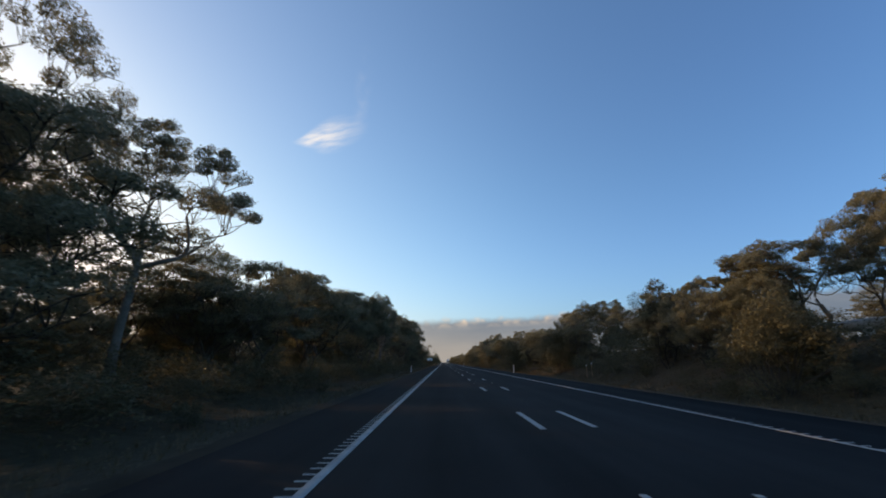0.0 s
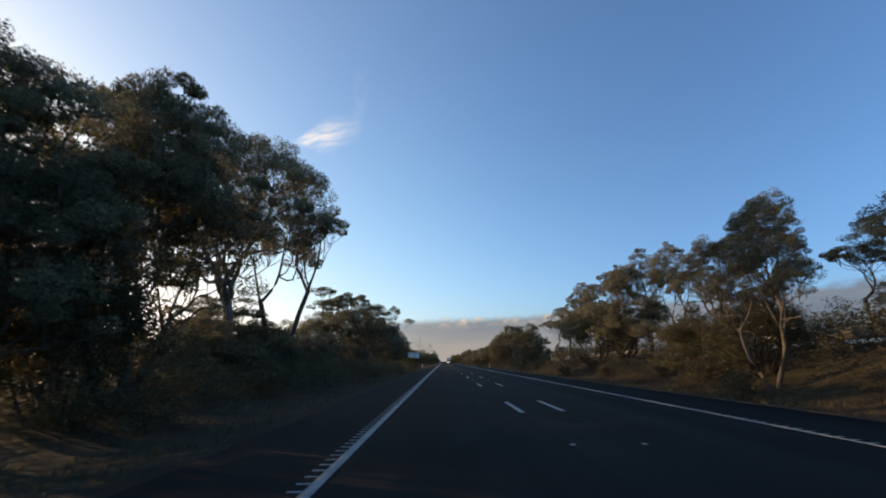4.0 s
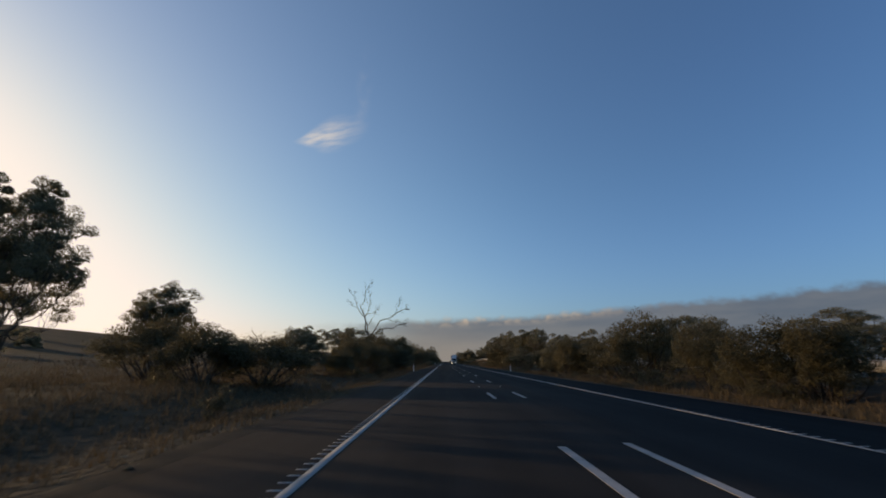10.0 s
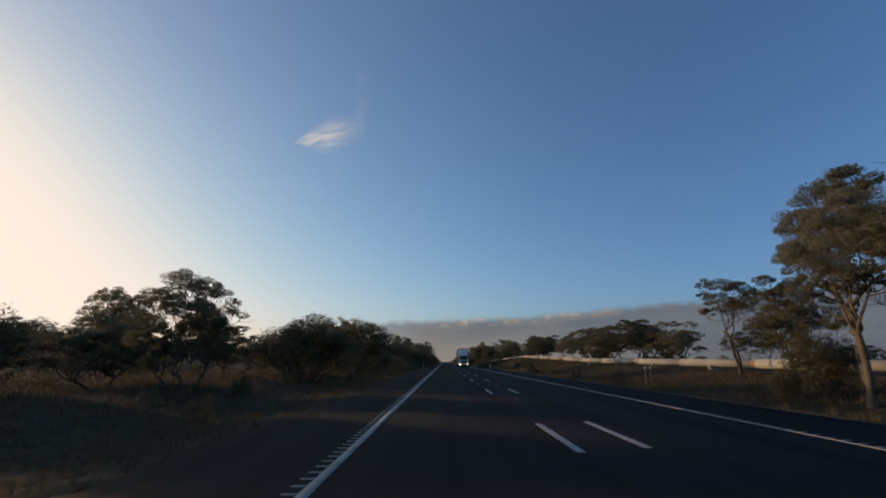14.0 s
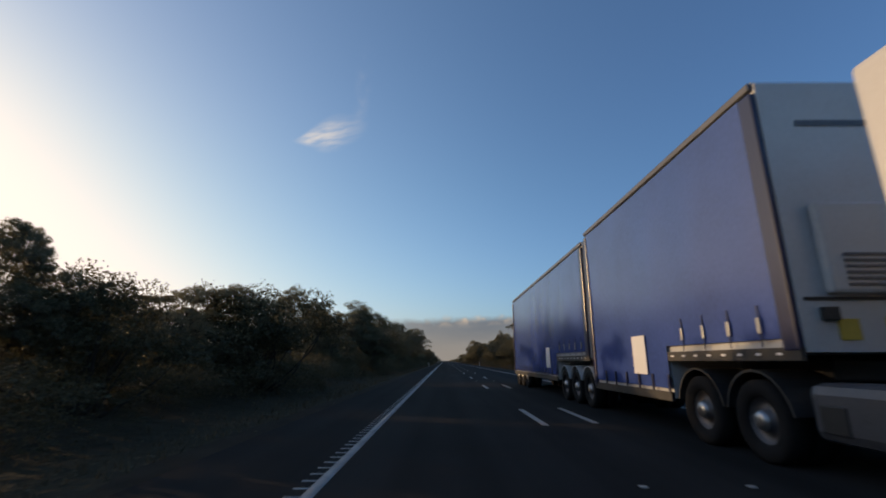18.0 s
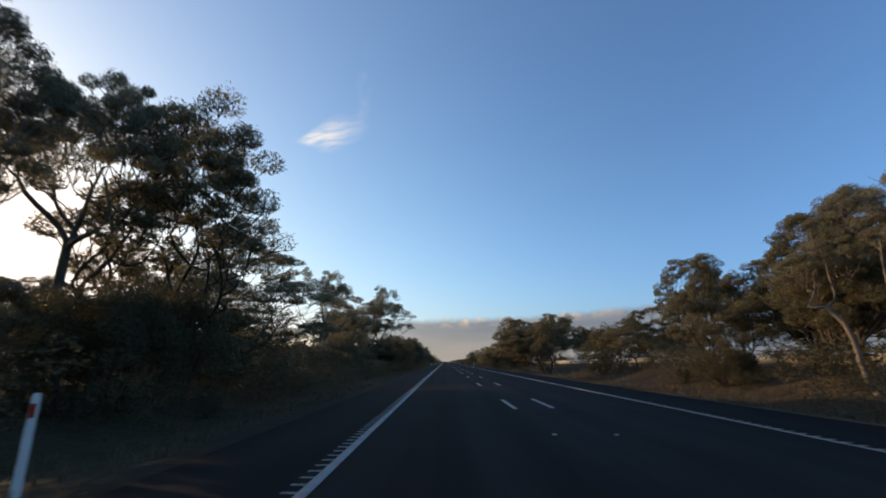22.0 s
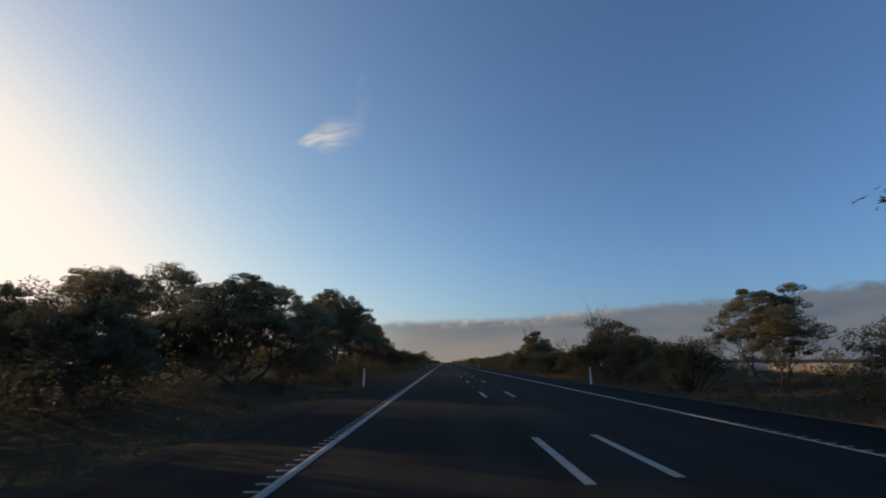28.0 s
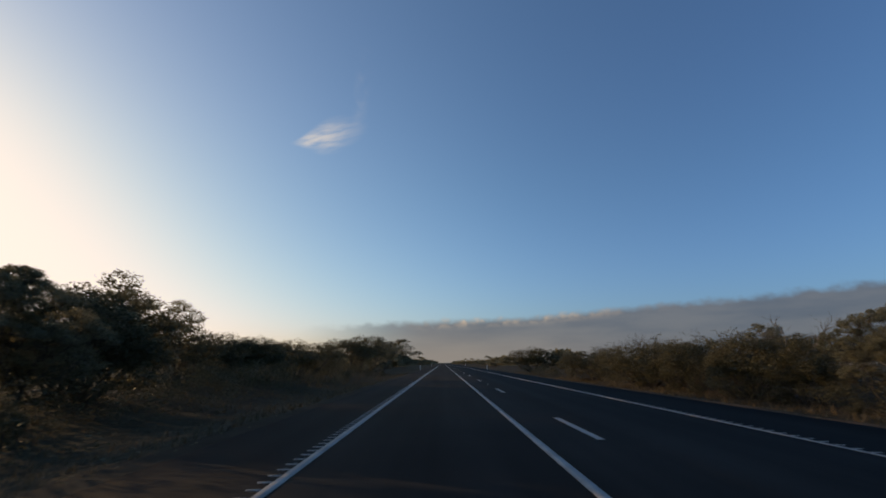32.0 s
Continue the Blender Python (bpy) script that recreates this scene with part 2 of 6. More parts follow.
GALVANISED = material("galvanised_steel", (0.42, 0.43, 0.44), 0.45, 0.8, 0.2, 3, 40, 0.1)
CONCRETE = material("concrete", (0.36, 0.34, 0.31), 0.9, 0, 0.25, 2, 40, 0.5)
PIPE_PAINT = material("pipe_paint", (0.30, 0.285, 0.255), 0.7, 0, 0.25, 0.7, 20, 0.2, 0.15)
PIPE_RUST = material("pipe_rust_band", (0.32, 0.22, 0.15), 0.85, 0, 0.4, 3, 25, 0.3)
SIGN_WHITE = material("sign_white", (0.74, 0.75, 0.76), 0.4, 0, 0.06, 1.5, 30, 0.05)
BLACK_PAINT = material("black_paint", (0.015, 0.015, 0.016), 0.5, 0, 0.1, 3, 30, 0.05)
RED_REFLECTOR = material("red_reflector", (0.55, 0.03, 0.02), 0.25, 0, 0.1, 8, 60, 0.0)
CURTAIN = material("blue_curtain", (0.036, 0.078, 0.27), 0.24, 0, 0.2, 0.8, 14, 0.25)
CURTAIN_DARK = material("navy_trim", (0.010, 0.016, 0.060), 0.30, 0, 0.2, 2, 30, 0.1)
CAB_WHITE = material("cab_white", (0.55, 0.56, 0.57), 0.3, 0, 0.06, 1.5, 30, 0.03)
PANEL_GREY = material("panel_grey", (0.48, 0.50, 0.52), 0.4, 0, 0.1, 1.0, 20, 0.05)
CHROME = material("dull_aluminium", (0.38, 0.39, 0.41), 0.36, 0.9, 0.1, 2, 30, 0.03)
POST_TIMBER = material("dark_timber", (0.055, 0.045, 0.038), 0.9, 0, 0.35, 3, 30, 0.5)
RAIL_GREY = material("rail_grey", (0.085, 0.09, 0.105), 0.45, 0.3, 0.2, 2, 30, 0.05)
RIM_STEEL = material("painted_rim", (0.10, 0.10, 0.11), 0.5, 0.4, 0.3, 6, 40, 0.1)
YELLOW_LABEL = material("yellow_label", (0.55, 0.40, 0.06), 0.5, 0, 0.15, 5, 40, 0.05)
TYRE = material("tyre_rubber", (0.018, 0.018, 0.019), 0.85, 0, 0.2, 5, 60, 0.3)
CHASSIS = material("chassis_black", (0.02, 0.02, 0.022), 0.6, 0, 0.3, 3, 40, 0.2)
DARK_GLASS = material("dark_glass", (0.01, 0.012, 0.014), 0.06, 0, 0.05, 1, 10, 0.0)
LAMP_AMBER = material("amber_lamp", (0.75, 0.30, 0.03), 0.3, 0, 0.1, 8, 60, 0.0)
HEADLAMP = bpy.data.materials.new("headlamp_lens")
HEADLAMP.use_nodes = True
HEADLAMP.node_tree.nodes["Principled BSDF"].inputs["Emission Color"].default_value = (1.0, 0.93, 0.8, 1)
HEADLAMP.node_tree.nodes["Principled BSDF"].inputs["Emission Strength"].default_value = 6.0
WIRE = material("fence_wire", (0.25, 0.24, 0.23), 0.5, 0.7, 0.2, 5, 50, 0.0)
RUSTY_STEEL = material("rusty_post", (0.11, 0.06, 0.04), 0.8, 0.2, 0.3, 8, 60, 0.2)
TANK_GREY = material("tank_sheet", (0.45, 0.44, 0.42), 0.55, 0.3, 0.2, 1.5, 20, 0.1)


# ---------------------------------------------------------------- mesh helpers
def data_mesh(name, verts, faces, mat, smooth=False):
    me = bpy.data.meshes.new(name)
    verts, faces = np.asarray(verts, np.float32), np.asarray(faces, np.int32)
    k = faces.shape[1]
    me.vertices.add(len(verts))
    me.vertices.foreach_set("co", verts.ravel())
    me.loops.add(faces.size)
    me.loops.foreach_set("vertex_index", faces.ravel())
    me.polygons.add(len(faces))
    me.polygons.foreach_set("loop_start", np.arange(0, faces.size, k, dtype=np.int32))
    me.polygons.foreach_set("loop_total", np.full(len(faces), k, np.int32))
    if smooth:
        me.polygons.foreach_set("use_smooth", np.ones(len(faces), bool))
    me.update(calc_edges=True)
    me.materials.append(mat)
    return me


def part(name, bm, mat, parent, label=""):
    """Links a bmesh as one mesh object under a thing or a part."""
    me = bpy.data.meshes.new(name)
    bm.to_mesh(me)
    bm.free()
    me.materials.append(mat)
    return attach(name, me, parent, label)


def attach(name, me, parent, label=""):
    ob = new(name, me)
    if parent is not None:
        ob.parent = parent
    if label:
        ob["label"] = label
    return ob


def box(lo, hi, bevel=0.0, bm=None):
    bm = bm or bmesh.new()
    c = [(a + b) / 2 for a, b in zip(lo, hi)]
    s = [abs(b - a) for a, b in zip(lo, hi)]
    made = bmesh.ops.create_cube(bm, size=1, matrix=Matrix.Translation(c) @ Matrix.Diagonal((*s, 1)))
    if bevel:
        edges = {e for v in made["verts"] for e in v.link_edges}
        bmesh.ops.bevel(bm, geom=list(edges), offset=bevel, segments=2, affect="EDGES", profile=0.5)
    return bm


def rod(a, b, r0, r1=None, sides=10, bm=None, caps=True):
    bm = bm or bmesh.new()
    a, b = Vector(a), Vector(b)
    turn = (b - a).to_track_quat("Z", "Y").to_matrix().to_4x4()
    bmesh.ops.create_cone(bm, cap_ends=caps, segments=sides, radius1=r0, radius2=r0 if r1 is None else r1, depth=(b - a).length,
                          matrix=Matrix.Translation((a + b) / 2) @ turn)
    return bm


def lathe(profile, axis_point, axis="X", sides=24, bm=None):
    """Turns (distance along the axis, radius) pairs round an axis."""
    bm = bm or bmesh.new()
    rings = []
    for d, r in profile:
        ring = []
        for i in range(sides):
            a = 2 * math.pi * i / sides
            p = (d, r * math.cos(a), r * math.sin(a)) if axis == "X" else (r * math.cos(a), d, r * math.sin(a)) if axis == "Y" else (r * math.cos(a), r * math.sin(a), d)
            ring.append(bm.verts.new(Vector(axis_point) + Vector(p)))
        rings.append(ring)
    for r0, r1 in zip(rings, rings[1:]):
        for i in range(sides):
            bm.faces.new((r0[i], r0[(i + 1) % sides], r1[(i + 1) % sides], r1[i]))
    bmesh.ops.recalc_face_normals(bm, faces=bm.faces)
    for f in bm.faces:
        f.smooth = True
    return bm


def extrude_profile(points, y0, y1):
    """A prism: the outline in y/z swept along x from y0 to y1."""
    bm = bmesh.new()
    a = [bm.verts.new((y0, p, q)) for p, q in points]
    b = [bm.verts.new((y1, p, q)) for p, q in points]
    n = len(points)
    bm.faces.new(a)
    bm.faces.new(b[::-1])
    for i in range(n):
        bm.faces.new((a[i], b[i], b[(i + 1) % n], a[(i + 1) % n]))
    bmesh.ops.recalc_face_normals(bm, faces=bm.faces)
    return bm


# ---------------------------------------------------------------- lie of the land
LEFT_SEAL, RIGHT_SEAL, BANK_FOOT = -3.35, 9.0, 8.1
LEFT_EDGE, CENTRE_A, CENTRE_B, RIGHT_EDGE = -1.41, 1.95, 3.06, 6.46
PIPE_X = 20.0


def sstep(v, lo, hi):
    t = np.clip((v - lo) / (hi - lo), 0, 1)
    return t * t * (3 - 2 * t)


def pipe_height(y):
    """Height of the pipe's middle over the road, along the road."""
    return np.interp(y, [-60, 20, 130, 200, 260, 420, 470, 520, 560, 600, 645, 680, 700, 722, 738, 800, 1000, 1400],
                     [3.0, 3.0, 2.6, 1.5, 1.1, 0.95, 1.4, 2.5, 2.1, 1.6, 1.3, 1.5, 1.38, 1.22, 1.05, 0.9, 0.95, 0.9])


def ground_height(x, y):
    x, y = np.asarray(x, float), np.asarray(y, float)
    bank = pipe_height(y) - 0.50
    roll = 0.10 * np.sin(x * 0.31 + 0.07 * y) * np.sin(y * 0.13 + 1.3) + 0.05 * np.sin(x * 0.9 + y * 0.7)
    left = LEFT_SEAL - x
    right = x - BANK_FOOT
    zl = -0.03 - 0.32 * sstep(left, 0.1, 3.0) + 0.45 * sstep(left, 3.0, 8.0) + roll * sstep(left, 1.5, 5)
    ridge = 23 * sstep(left, 12, 300) * (1 + 0.12 * np.sin(y * 0.004 + 0.6)) * (1 - sstep(y, 2200, 4200))
    zr = -0.03 - 0.06 * sstep(right, 0.1, 1.8) - 0.14 * sstep(right, 1.8, 3.2) + (bank + 0.2) * sstep(right, 3.0, 10.5) + roll * sstep(right, 1.5, 5)
    zr = zr - np.maximum(bank - 0.6, 0) * 0.5 * sstep(right, 20, 60) + 6 * sstep(right, 80, 900) * (1 - sstep(y, 2200, 4200))
    z = np.where(left > 0, zl + ridge, np.where(right > 0.95, zr, -0.10))
    return z


def ground_z(x, y):
    return float(ground_height(x, y))


# ---------------------------------------------------------------- ground and road
xs = np.concatenate([[-4600, -3000, -1800, -1100, -700, -500, -380, -300, -250, -205, -165, -130, -100, -80, -65, -52, -42, -34],
                     np.arange(-28, -4, 1.0), [-3.9, -3.37, -3.2, 2.0, 8.8, 9.06, 9.4, 9.9], np.arange(10.5, 26, 1.0),
                     [28, 31, 35, 40, 48, 60, 80, 110, 160, 240, 360, 540, 800, 1300, 2200, 3400, 4600]])
ys = np.concatenate([[-4500, -2500, -1200, -600, -300, -150, -100], np.arange(-60, 1120, 4.0), np.arange(1120, 1700, 20), np.arange(1700, 5900, 200)])
gx, gy = np.meshgrid(xs, ys)
gz = ground_height(gx, gy)
nx, ny = len(xs), len(ys)
ii = (np.arange(ny - 1)[:, None] * nx + np.arange(nx - 1)[None, :]).ravel()
ground = new("ground", data_mesh("ground", np.stack([gx.ravel(), gy.ravel(), gz.ravel()], 1), np.stack([ii, ii + 1, ii + nx + 1, ii + nx], 1), GROUND, True))
tagged(ground, "dry brown and olive paddock ground rising to a low ridge", "ground", kind="structure")


def strip(x0, x1, y0, y1, z0, z1, ragged=0.0, step=3.0):
    """A slab along the road with a real edge; ragged wanders the outer edge."""
    yy = np.arange(y0, y1 + step, step)
    wob = ragged * (np.sin(yy * 0.37) + np.sin(yy * 0.91 + 1) + np.sin(yy * 2.3 + 2)) / 3
    a = x0 + (wob if abs(x0) > abs(x1) else 0)
    b = x1 + (wob if abs(x1) > abs(x0) else 0)
    one = np.ones_like(yy)
    v = np.concatenate([np.stack([a * one, yy, z0 * one], 1), np.stack([a * one, yy, z1 * one], 1), np.stack([b * one, yy, z1 * one], 1), np.stack([b * one, yy, z0 * one], 1)])
    n = len(yy)
    f = []
    for k in range(3):
        i = np.arange(n - 1) + k * n
        f.append(np.stack([i, i + 1, i + n + 1, i + n], 1))
    return v, np.concatenate(f)


road = new("road", data_mesh("road", *strip(LEFT_SEAL, RIGHT_SEAL, -60, 3200, -0.12, 0.0, 0.0, 20), ASPHALT))
tagged(road, "dark sealed two-lane highway with white line markings", "road", kind="structure")


def verge(name, inner, outer, mat):
    """Gravel beside the seal: follows the ground, with a wandering outer edge."""
    yy = np.arange(-60, 1500, 1.5)
    wob = 0.38 * (np.sin(yy * 0.37) + np.sin(yy * 0.91 + 1) + np.sin(yy * 2.3 + 2)) / 3
    cols = []
    for k in range(5):
        q = k / 4
        x = inner + (outer + wob - inner) * q
        z = ground_height(x, yy) + (0.018 if k < 4 else -0.03)
        cols.append(np.stack([x, yy, z], 1))
    n = len(yy)
    i = np.arange(n - 1)
    f = np.concatenate([np.stack([i + k * n, i + k * n + 1, i + (k + 1) * n + 1, i + (k + 1) * n], 1) for k in range(4)])
    return tagged(new(name, data_mesh(name, np.concatenate(cols), f, mat, True)), "brown gravel verge beside the sealed road", "verge", kind="structure")


verge("verge_left", LEFT_SEAL - 0.004, LEFT_SEAL - 0.75, GRAVEL)
verge("verge_right", RIGHT_SEAL + 0.004, RIGHT_SEAL + 1.15, TAN_DIRT)


# ---------------------------------------------------------------- trees: shapes
def tube(path, radii, sides=6):
    """A tapered tube along a path: verts and quads."""
    path = np.asarray(path, float)
    n = len(path)
    d = np.gradient(path, axis=0)
    d /= np.linalg.norm(d, axis=1)[:, None] + 1e-9
    ref = np.where(np.abs(d[:, 2:3]) > 0.9, np.array([[1.0, 0, 0]]), np.array([[0, 0, 1.0]]))
    u = np.cross(d, ref)
    u /= np.linalg.norm(u, axis=1)[:, None] + 1e-9
    w = np.cross(d, u)
    a = np.arange(sides) * 2 * math.pi / sides
    ring = np.cos(a)[None, :, None] * u[:, None, :] + np.sin(a)[None, :, None] * w[:, None, :]
    v = path[:, None, :] + ring * np.asarray(radii)[:, None, None]
    i = np.arange(n - 1)[:, None] * sides
    j = np.arange(sides)[None, :]
    k = (j + 1) % sides
    f = np.stack([i + j, i + k, i + sides + k, i + sides + j], -1).reshape(-1, 4)
    return v.reshape(-1, 3), f


def bent(rng, a, b, bow=0.12, steps=5, sag=0.0):
    """A crooked path from a to b."""
    a, b = np.asarray(a, float), np.asarray(b, float)
    t = np.linspace(0, 1, steps)[:, None]
    length = np.linalg.norm(b - a)
    off = rng.normal(0, bow * length, 3)
    off2 = rng.normal(0, bow * 0.5 * length, 3)
    p = a + (b - a) * t + off * np.sin(math.pi * t) + off2 * np.sin(2 * math.pi * t)
    p[:, 2] += sag * length * np.sin(math.pi * t[:, 0])
    return p


def gather(pieces):
    vs, fs, n = [], [], 0
    for v, f in pieces:
        vs.append(v)
        fs.append(f + n)
        n += len(v)
    return np.concatenate(vs), np.concatenate(fs)


def leaf_blades(rng, centres, long, wide, droop=0.5):
    """Lance-shaped leaves, one sliver each, hanging at odd angles."""
    n = len(centres)
    d = rng.normal(0, 1, (n, 3))
    d[:, 2] = d[:, 2] * 0.6 - droop
    d /= np.linalg.norm(d, axis=1)[:, None]
    s = np.cross(d, rng.normal(0, 1, (n, 3)))
    s /= np.linalg.norm(s, axis=1)[:, None] + 1e-9
    ln = (long * rng.uniform(0.6, 1.3, n))[:, None]
    wd = (wide * rng.uniform(0.7, 1.3, n))[:, None]
    v = np.stack([centres - d * ln / 2 - s * wd / 2, centres - d * ln / 2 + s * wd / 2, centres + d * ln / 2], 1).reshape(-1, 3)
    return v, np.arange(3 * n).reshape(n, 3)


def clump_points(rng, c, rx, rz, n):
    """Leaf places in a flattened dome, thicker on its upper shell, with frayed edges."""
    p = rng.normal(0, 1, (n, 3))
    p /= np.linalg.norm(p, axis=1)[:, None] + 1e-9
    r = rng.uniform(0.35, 1.0, n) ** 0.6
    r = r * (1 + 0.2 * (rng.random(n) < 0.08))
    p *= r[:, None]
    p[:, 2] = np.where(p[:, 2] < 0, p[:, 2] * 0.55, p[:, 2])
    return c + p * np.array([rx, rx, rz])


def fan_tree(seed, height, radius, base_frac, caps, cap_r, leaves, stems=1, fill=1.5, leaf=(0.105, 0.040), subs=7):
    """A gum: crooked stems fork into rising limbs; each limb fans out into a flat-bottomed dome of leaf clumps."""
    rng = np.random.default_rng(seed)
    pts, tries = [], 0
    while len(pts) < caps and tries < 4000:
        tries += 1
        a, q = rng.uniform(0, 2 * math.pi), math.sqrt(rng.random()) * 0.96
        lobes = 1 + 0.22 * math.sin(3 * a + seed) + 0.14 * math.sin(5 * a + 2 * seed)
        top = height * (1 - (1 - base_frac) * 0.55 * q ** 2.2) - cap_r * 0.95
        depth = rng.random() ** fill * (top - height * base_frac) * 0.9
        reach = max(0.1, radius - cap_r * 0.8)
        p = np.array([q * reach * lobes * math.cos(a), q * reach * lobes * math.sin(a), top - depth + rng.normal(0, 0.25)])
        if all(np.linalg.norm((p - o) * [1, 1, 1.3]) > cap_r * 1.18 for o in pts):
            pts.append(p)
    pts[0][2] = height - cap_r * 1.0
    wood, r0 = [], 0.016 * height + 0.03
    lean = rng.normal(0, 0.05 * height, 2)
    forks = []
    for s in range(stems):
        a = 2 * math.pi * s / stems + rng.uniform(-0.5, 0.5)
        out = 0.0 if stems == 1 else 0.16 * radius + 0.25
        foot = np.array([out * 0.25 * math.cos(a), out * 0.25 * math.sin(a), -0.35])
        fork = np.array([lean[0] * 0.6 + out * 1.6 * math.cos(a), lean[1] * 0.6 + out * 1.6 * math.sin(a), height * base_frac * rng.uniform(0.5, 0.8)])
        path = bent(rng, foot, fork, 0.06, 6)
        rs = r0 / stems ** 0.4
        radii = np.linspace(rs * 1.15, rs * 0.8, 6)
        radii[0] *= 1.35
        wood.append(tube(path, radii, 8))
        forks.append((path[-1], rs * 0.8))
    # main limbs, each for one sector of the crown; the clumps hang on branches off them
    mains = []
    for f, rf in forks:
        own = [p for p in pts if min(forks, key=lambda q: np.hypot(*(q[0][:2] - p[:2])))[0] is f]
        own.sort(key=lambda p: math.atan2(p[1] - f[1], p[0] - f[0]))
        ways = max(1, min(len(own), round(len(own) / 6) + 1))
        for k in range(ways):
            sector = own[k * len(own) // ways:(k + 1) * len(own) // ways]
            if not sector:
                continue
            mid = np.mean(sector, axis=0)
            end = f + (mid - f) * rng.uniform(0.62, 0.8)
            path = bent(rng, f - [0, 0, 0.12], end, 0.09, 9, -0.10)
            thick = np.linspace(rf * rng.uniform(0.62, 0.8), rf * 0.3, 9)
            wood.append(tube(path, thick, 7))
            mains.append((path, thick, sector))
    places = []
    for path, thick, sector in mains:
        for p in sector:
            cr = cap_r * rng.uniform(0.75, 1.3)
            hub = p + (path[4] - p) * 0.14 - [0, 0, cr * rng.uniform(0.45, 0.85)]
            i = max(2, min(8, int(np.argmin(np.linalg.norm(path - hub, axis=1) + 1.5 * np.maximum(0, path[:, 2] - hub[2] + 0.3))) - rng.integers(0, 2)))
            f, rl = path[i], thick[i] * rng.uniform(0.55, 0.75)
            hub[2] = max(hub[2], f[2] + 0.1)
            limb = bent(rng, f, hub, 0.10, 7, -0.08)
            wood.append(tube(limb, np.linspace(rl, max(0.018, rl * 0.45), 7), 6))
            for k in range(rng.integers(0, 3)):
                start = limb[rng.integers(2, 5)]
                tip = start + rng.normal(0, 0.6, 3) + [0, 0, 0.4]
                wood.append(tube(bent(rng, start, tip, 0.15, 4), [rl * 0.25, rl * 0.18, 0.02, 0.008], 4))
            n = max(4, int(subs * rng.uniform(0.7, 1.25)))
            for k in range(n):
                a = 2.4 * k + rng.uniform(-0.4, 0.4)
                q = math.sqrt((k + 0.4) / n)
                c = p + np.array([cr * q * math.cos(a), cr * q * math.sin(a), cr * 0.80 * (1 - q * q) - cr * 0.25 * rng.random()])
                twig = bent(rng, hub, c, 0.08, 5, -0.03)
                wood.append(tube(twig, np.linspace(rl * 0.38, 0.014, 5), 4))
                for _ in range(2):
                    wood.append(tube(bent(rng, twig[3], c + rng.normal(0, 0.3 * cr, 3) * [1, 1, 0.4], 0.1, 3), [0.02, 0.014, 0.006], 3))
                sr = cr * rng.uniform(0.34, 0.56)
                places.append(clump_points(rng, c, sr, sr * rng.uniform(0.55, 0.85), int(leaves * rng.uniform(0.6, 1.3))))
    return gather(wood), leaf_blades(rng, np.concatenate(places), *leaf)


def bushy_shape(seed, height, radius, clumps, clump_r, leaves, leaf=(0.26, 0.10)):
    """A dense shrub: many stems from the ground, leaf clumps from the ground to a lumpy top."""
    rng = np.random.default_rng(seed)
    pts, wood = [], []
    for i in range(clumps):
        a, q = rng.uniform(0, 2 * math.pi), math.sqrt(rng.random())
        lobes = 1 + 0.25 * math.sin(2 * a + seed) + 0.15 * math.sin(5 * a + seed)
        top = height * (1 - 0.45 * q ** 2) * (1 + 0.12 * math.sin(3 * a + 2 * seed)) - clump_r * 0.5
        z = max(clump_r * 0.35, top * rng.random() ** 0.45)
        pts.append(np.array([q * radius * lobes * 0.92 * math.cos(a), q * radius * lobes * 0.92 * math.sin(a), z]))
    for p in pts[::2]:
        foot = np.array([p[0] * 0.15, p[1] * 0.15, -0.3])
        wood.append(tube(bent(rng, foot, p, 0.08, 5), np.linspace(0.05, 0.012, 5), 5))
    for p in pts[0:12:2]:
        far = p * [1.15, 1.15, 1.0] + [0, 0, clump_r * 0.8]
        wood.append(tube(bent(rng, p, far, 0.06, 3), [0.018, 0.012, 0.006], 3))
    leaf_places = np.concatenate([clump_points(rng, p, clump_r * rng.uniform(0.7, 1.25), clump_r * rng.uniform(0.6, 0.95), int(leaves * rng.uniform(0.7, 1.3))) for p in pts])
    leaf_places[:, 2] = np.maximum(leaf_places[:, 2], 0.05)
    return gather(wood), leaf_blades(rng, leaf_places, *leaf, 0.1)


def bare_shape(seed, height, radius, limbs, fork=0.3):
    """A dead tree: crooked trunk and bare forking limbs."""
    rng = np.random.default_rng(seed)
    wood, parts = [], [0]

    def grow(a, way, length, r, depth):
        b = a + way * length
        p = bent(rng, a, b, 0.09, 6, -0.06)
        wood.append(tube(p, np.linspace(r, r * 0.55, 6), 6 if depth < 2 else 4))
        if depth >= 5 or r < 0.009:
            return
        for k in range(rng.integers(2, 4)):
            turn = way + rng.normal(0, 0.42, 3)
            turn[2] = turn[2] * 0.8 + 0.12
            turn /= np.linalg.norm(turn)
            grow(p[-1] if k == 0 else p[rng.integers(2, 6)], turn, length * rng.uniform(0.5, 0.8), r * 0.55, depth + 1)

    trunk_top = np.array([rng.normal(0, 0.3), rng.normal(0, 0.3), height * fork])
    wood.append(tube(bent(rng, (0, 0, -0.3), trunk_top, 0.05, 6), np.linspace(0.26, 0.18, 6), 8))
    for i in range(limbs):
        a = 2 * math.pi * i / limbs + rng.uniform(-0.4, 0.4)
        way = np.array((math.cos(a) * radius / height * 1.5, math.sin(a) * radius / height * 1.5, 0.9))
        parts.append(len(wood))
        grow(trunk_top - [0, 0, 0.1], way / np.linalg.norm(way), height * 0.32, 0.12, 1)
    parts.append(len(wood))
    return [gather(wood[a:b]) for a, b in zip(parts, parts[1:])]


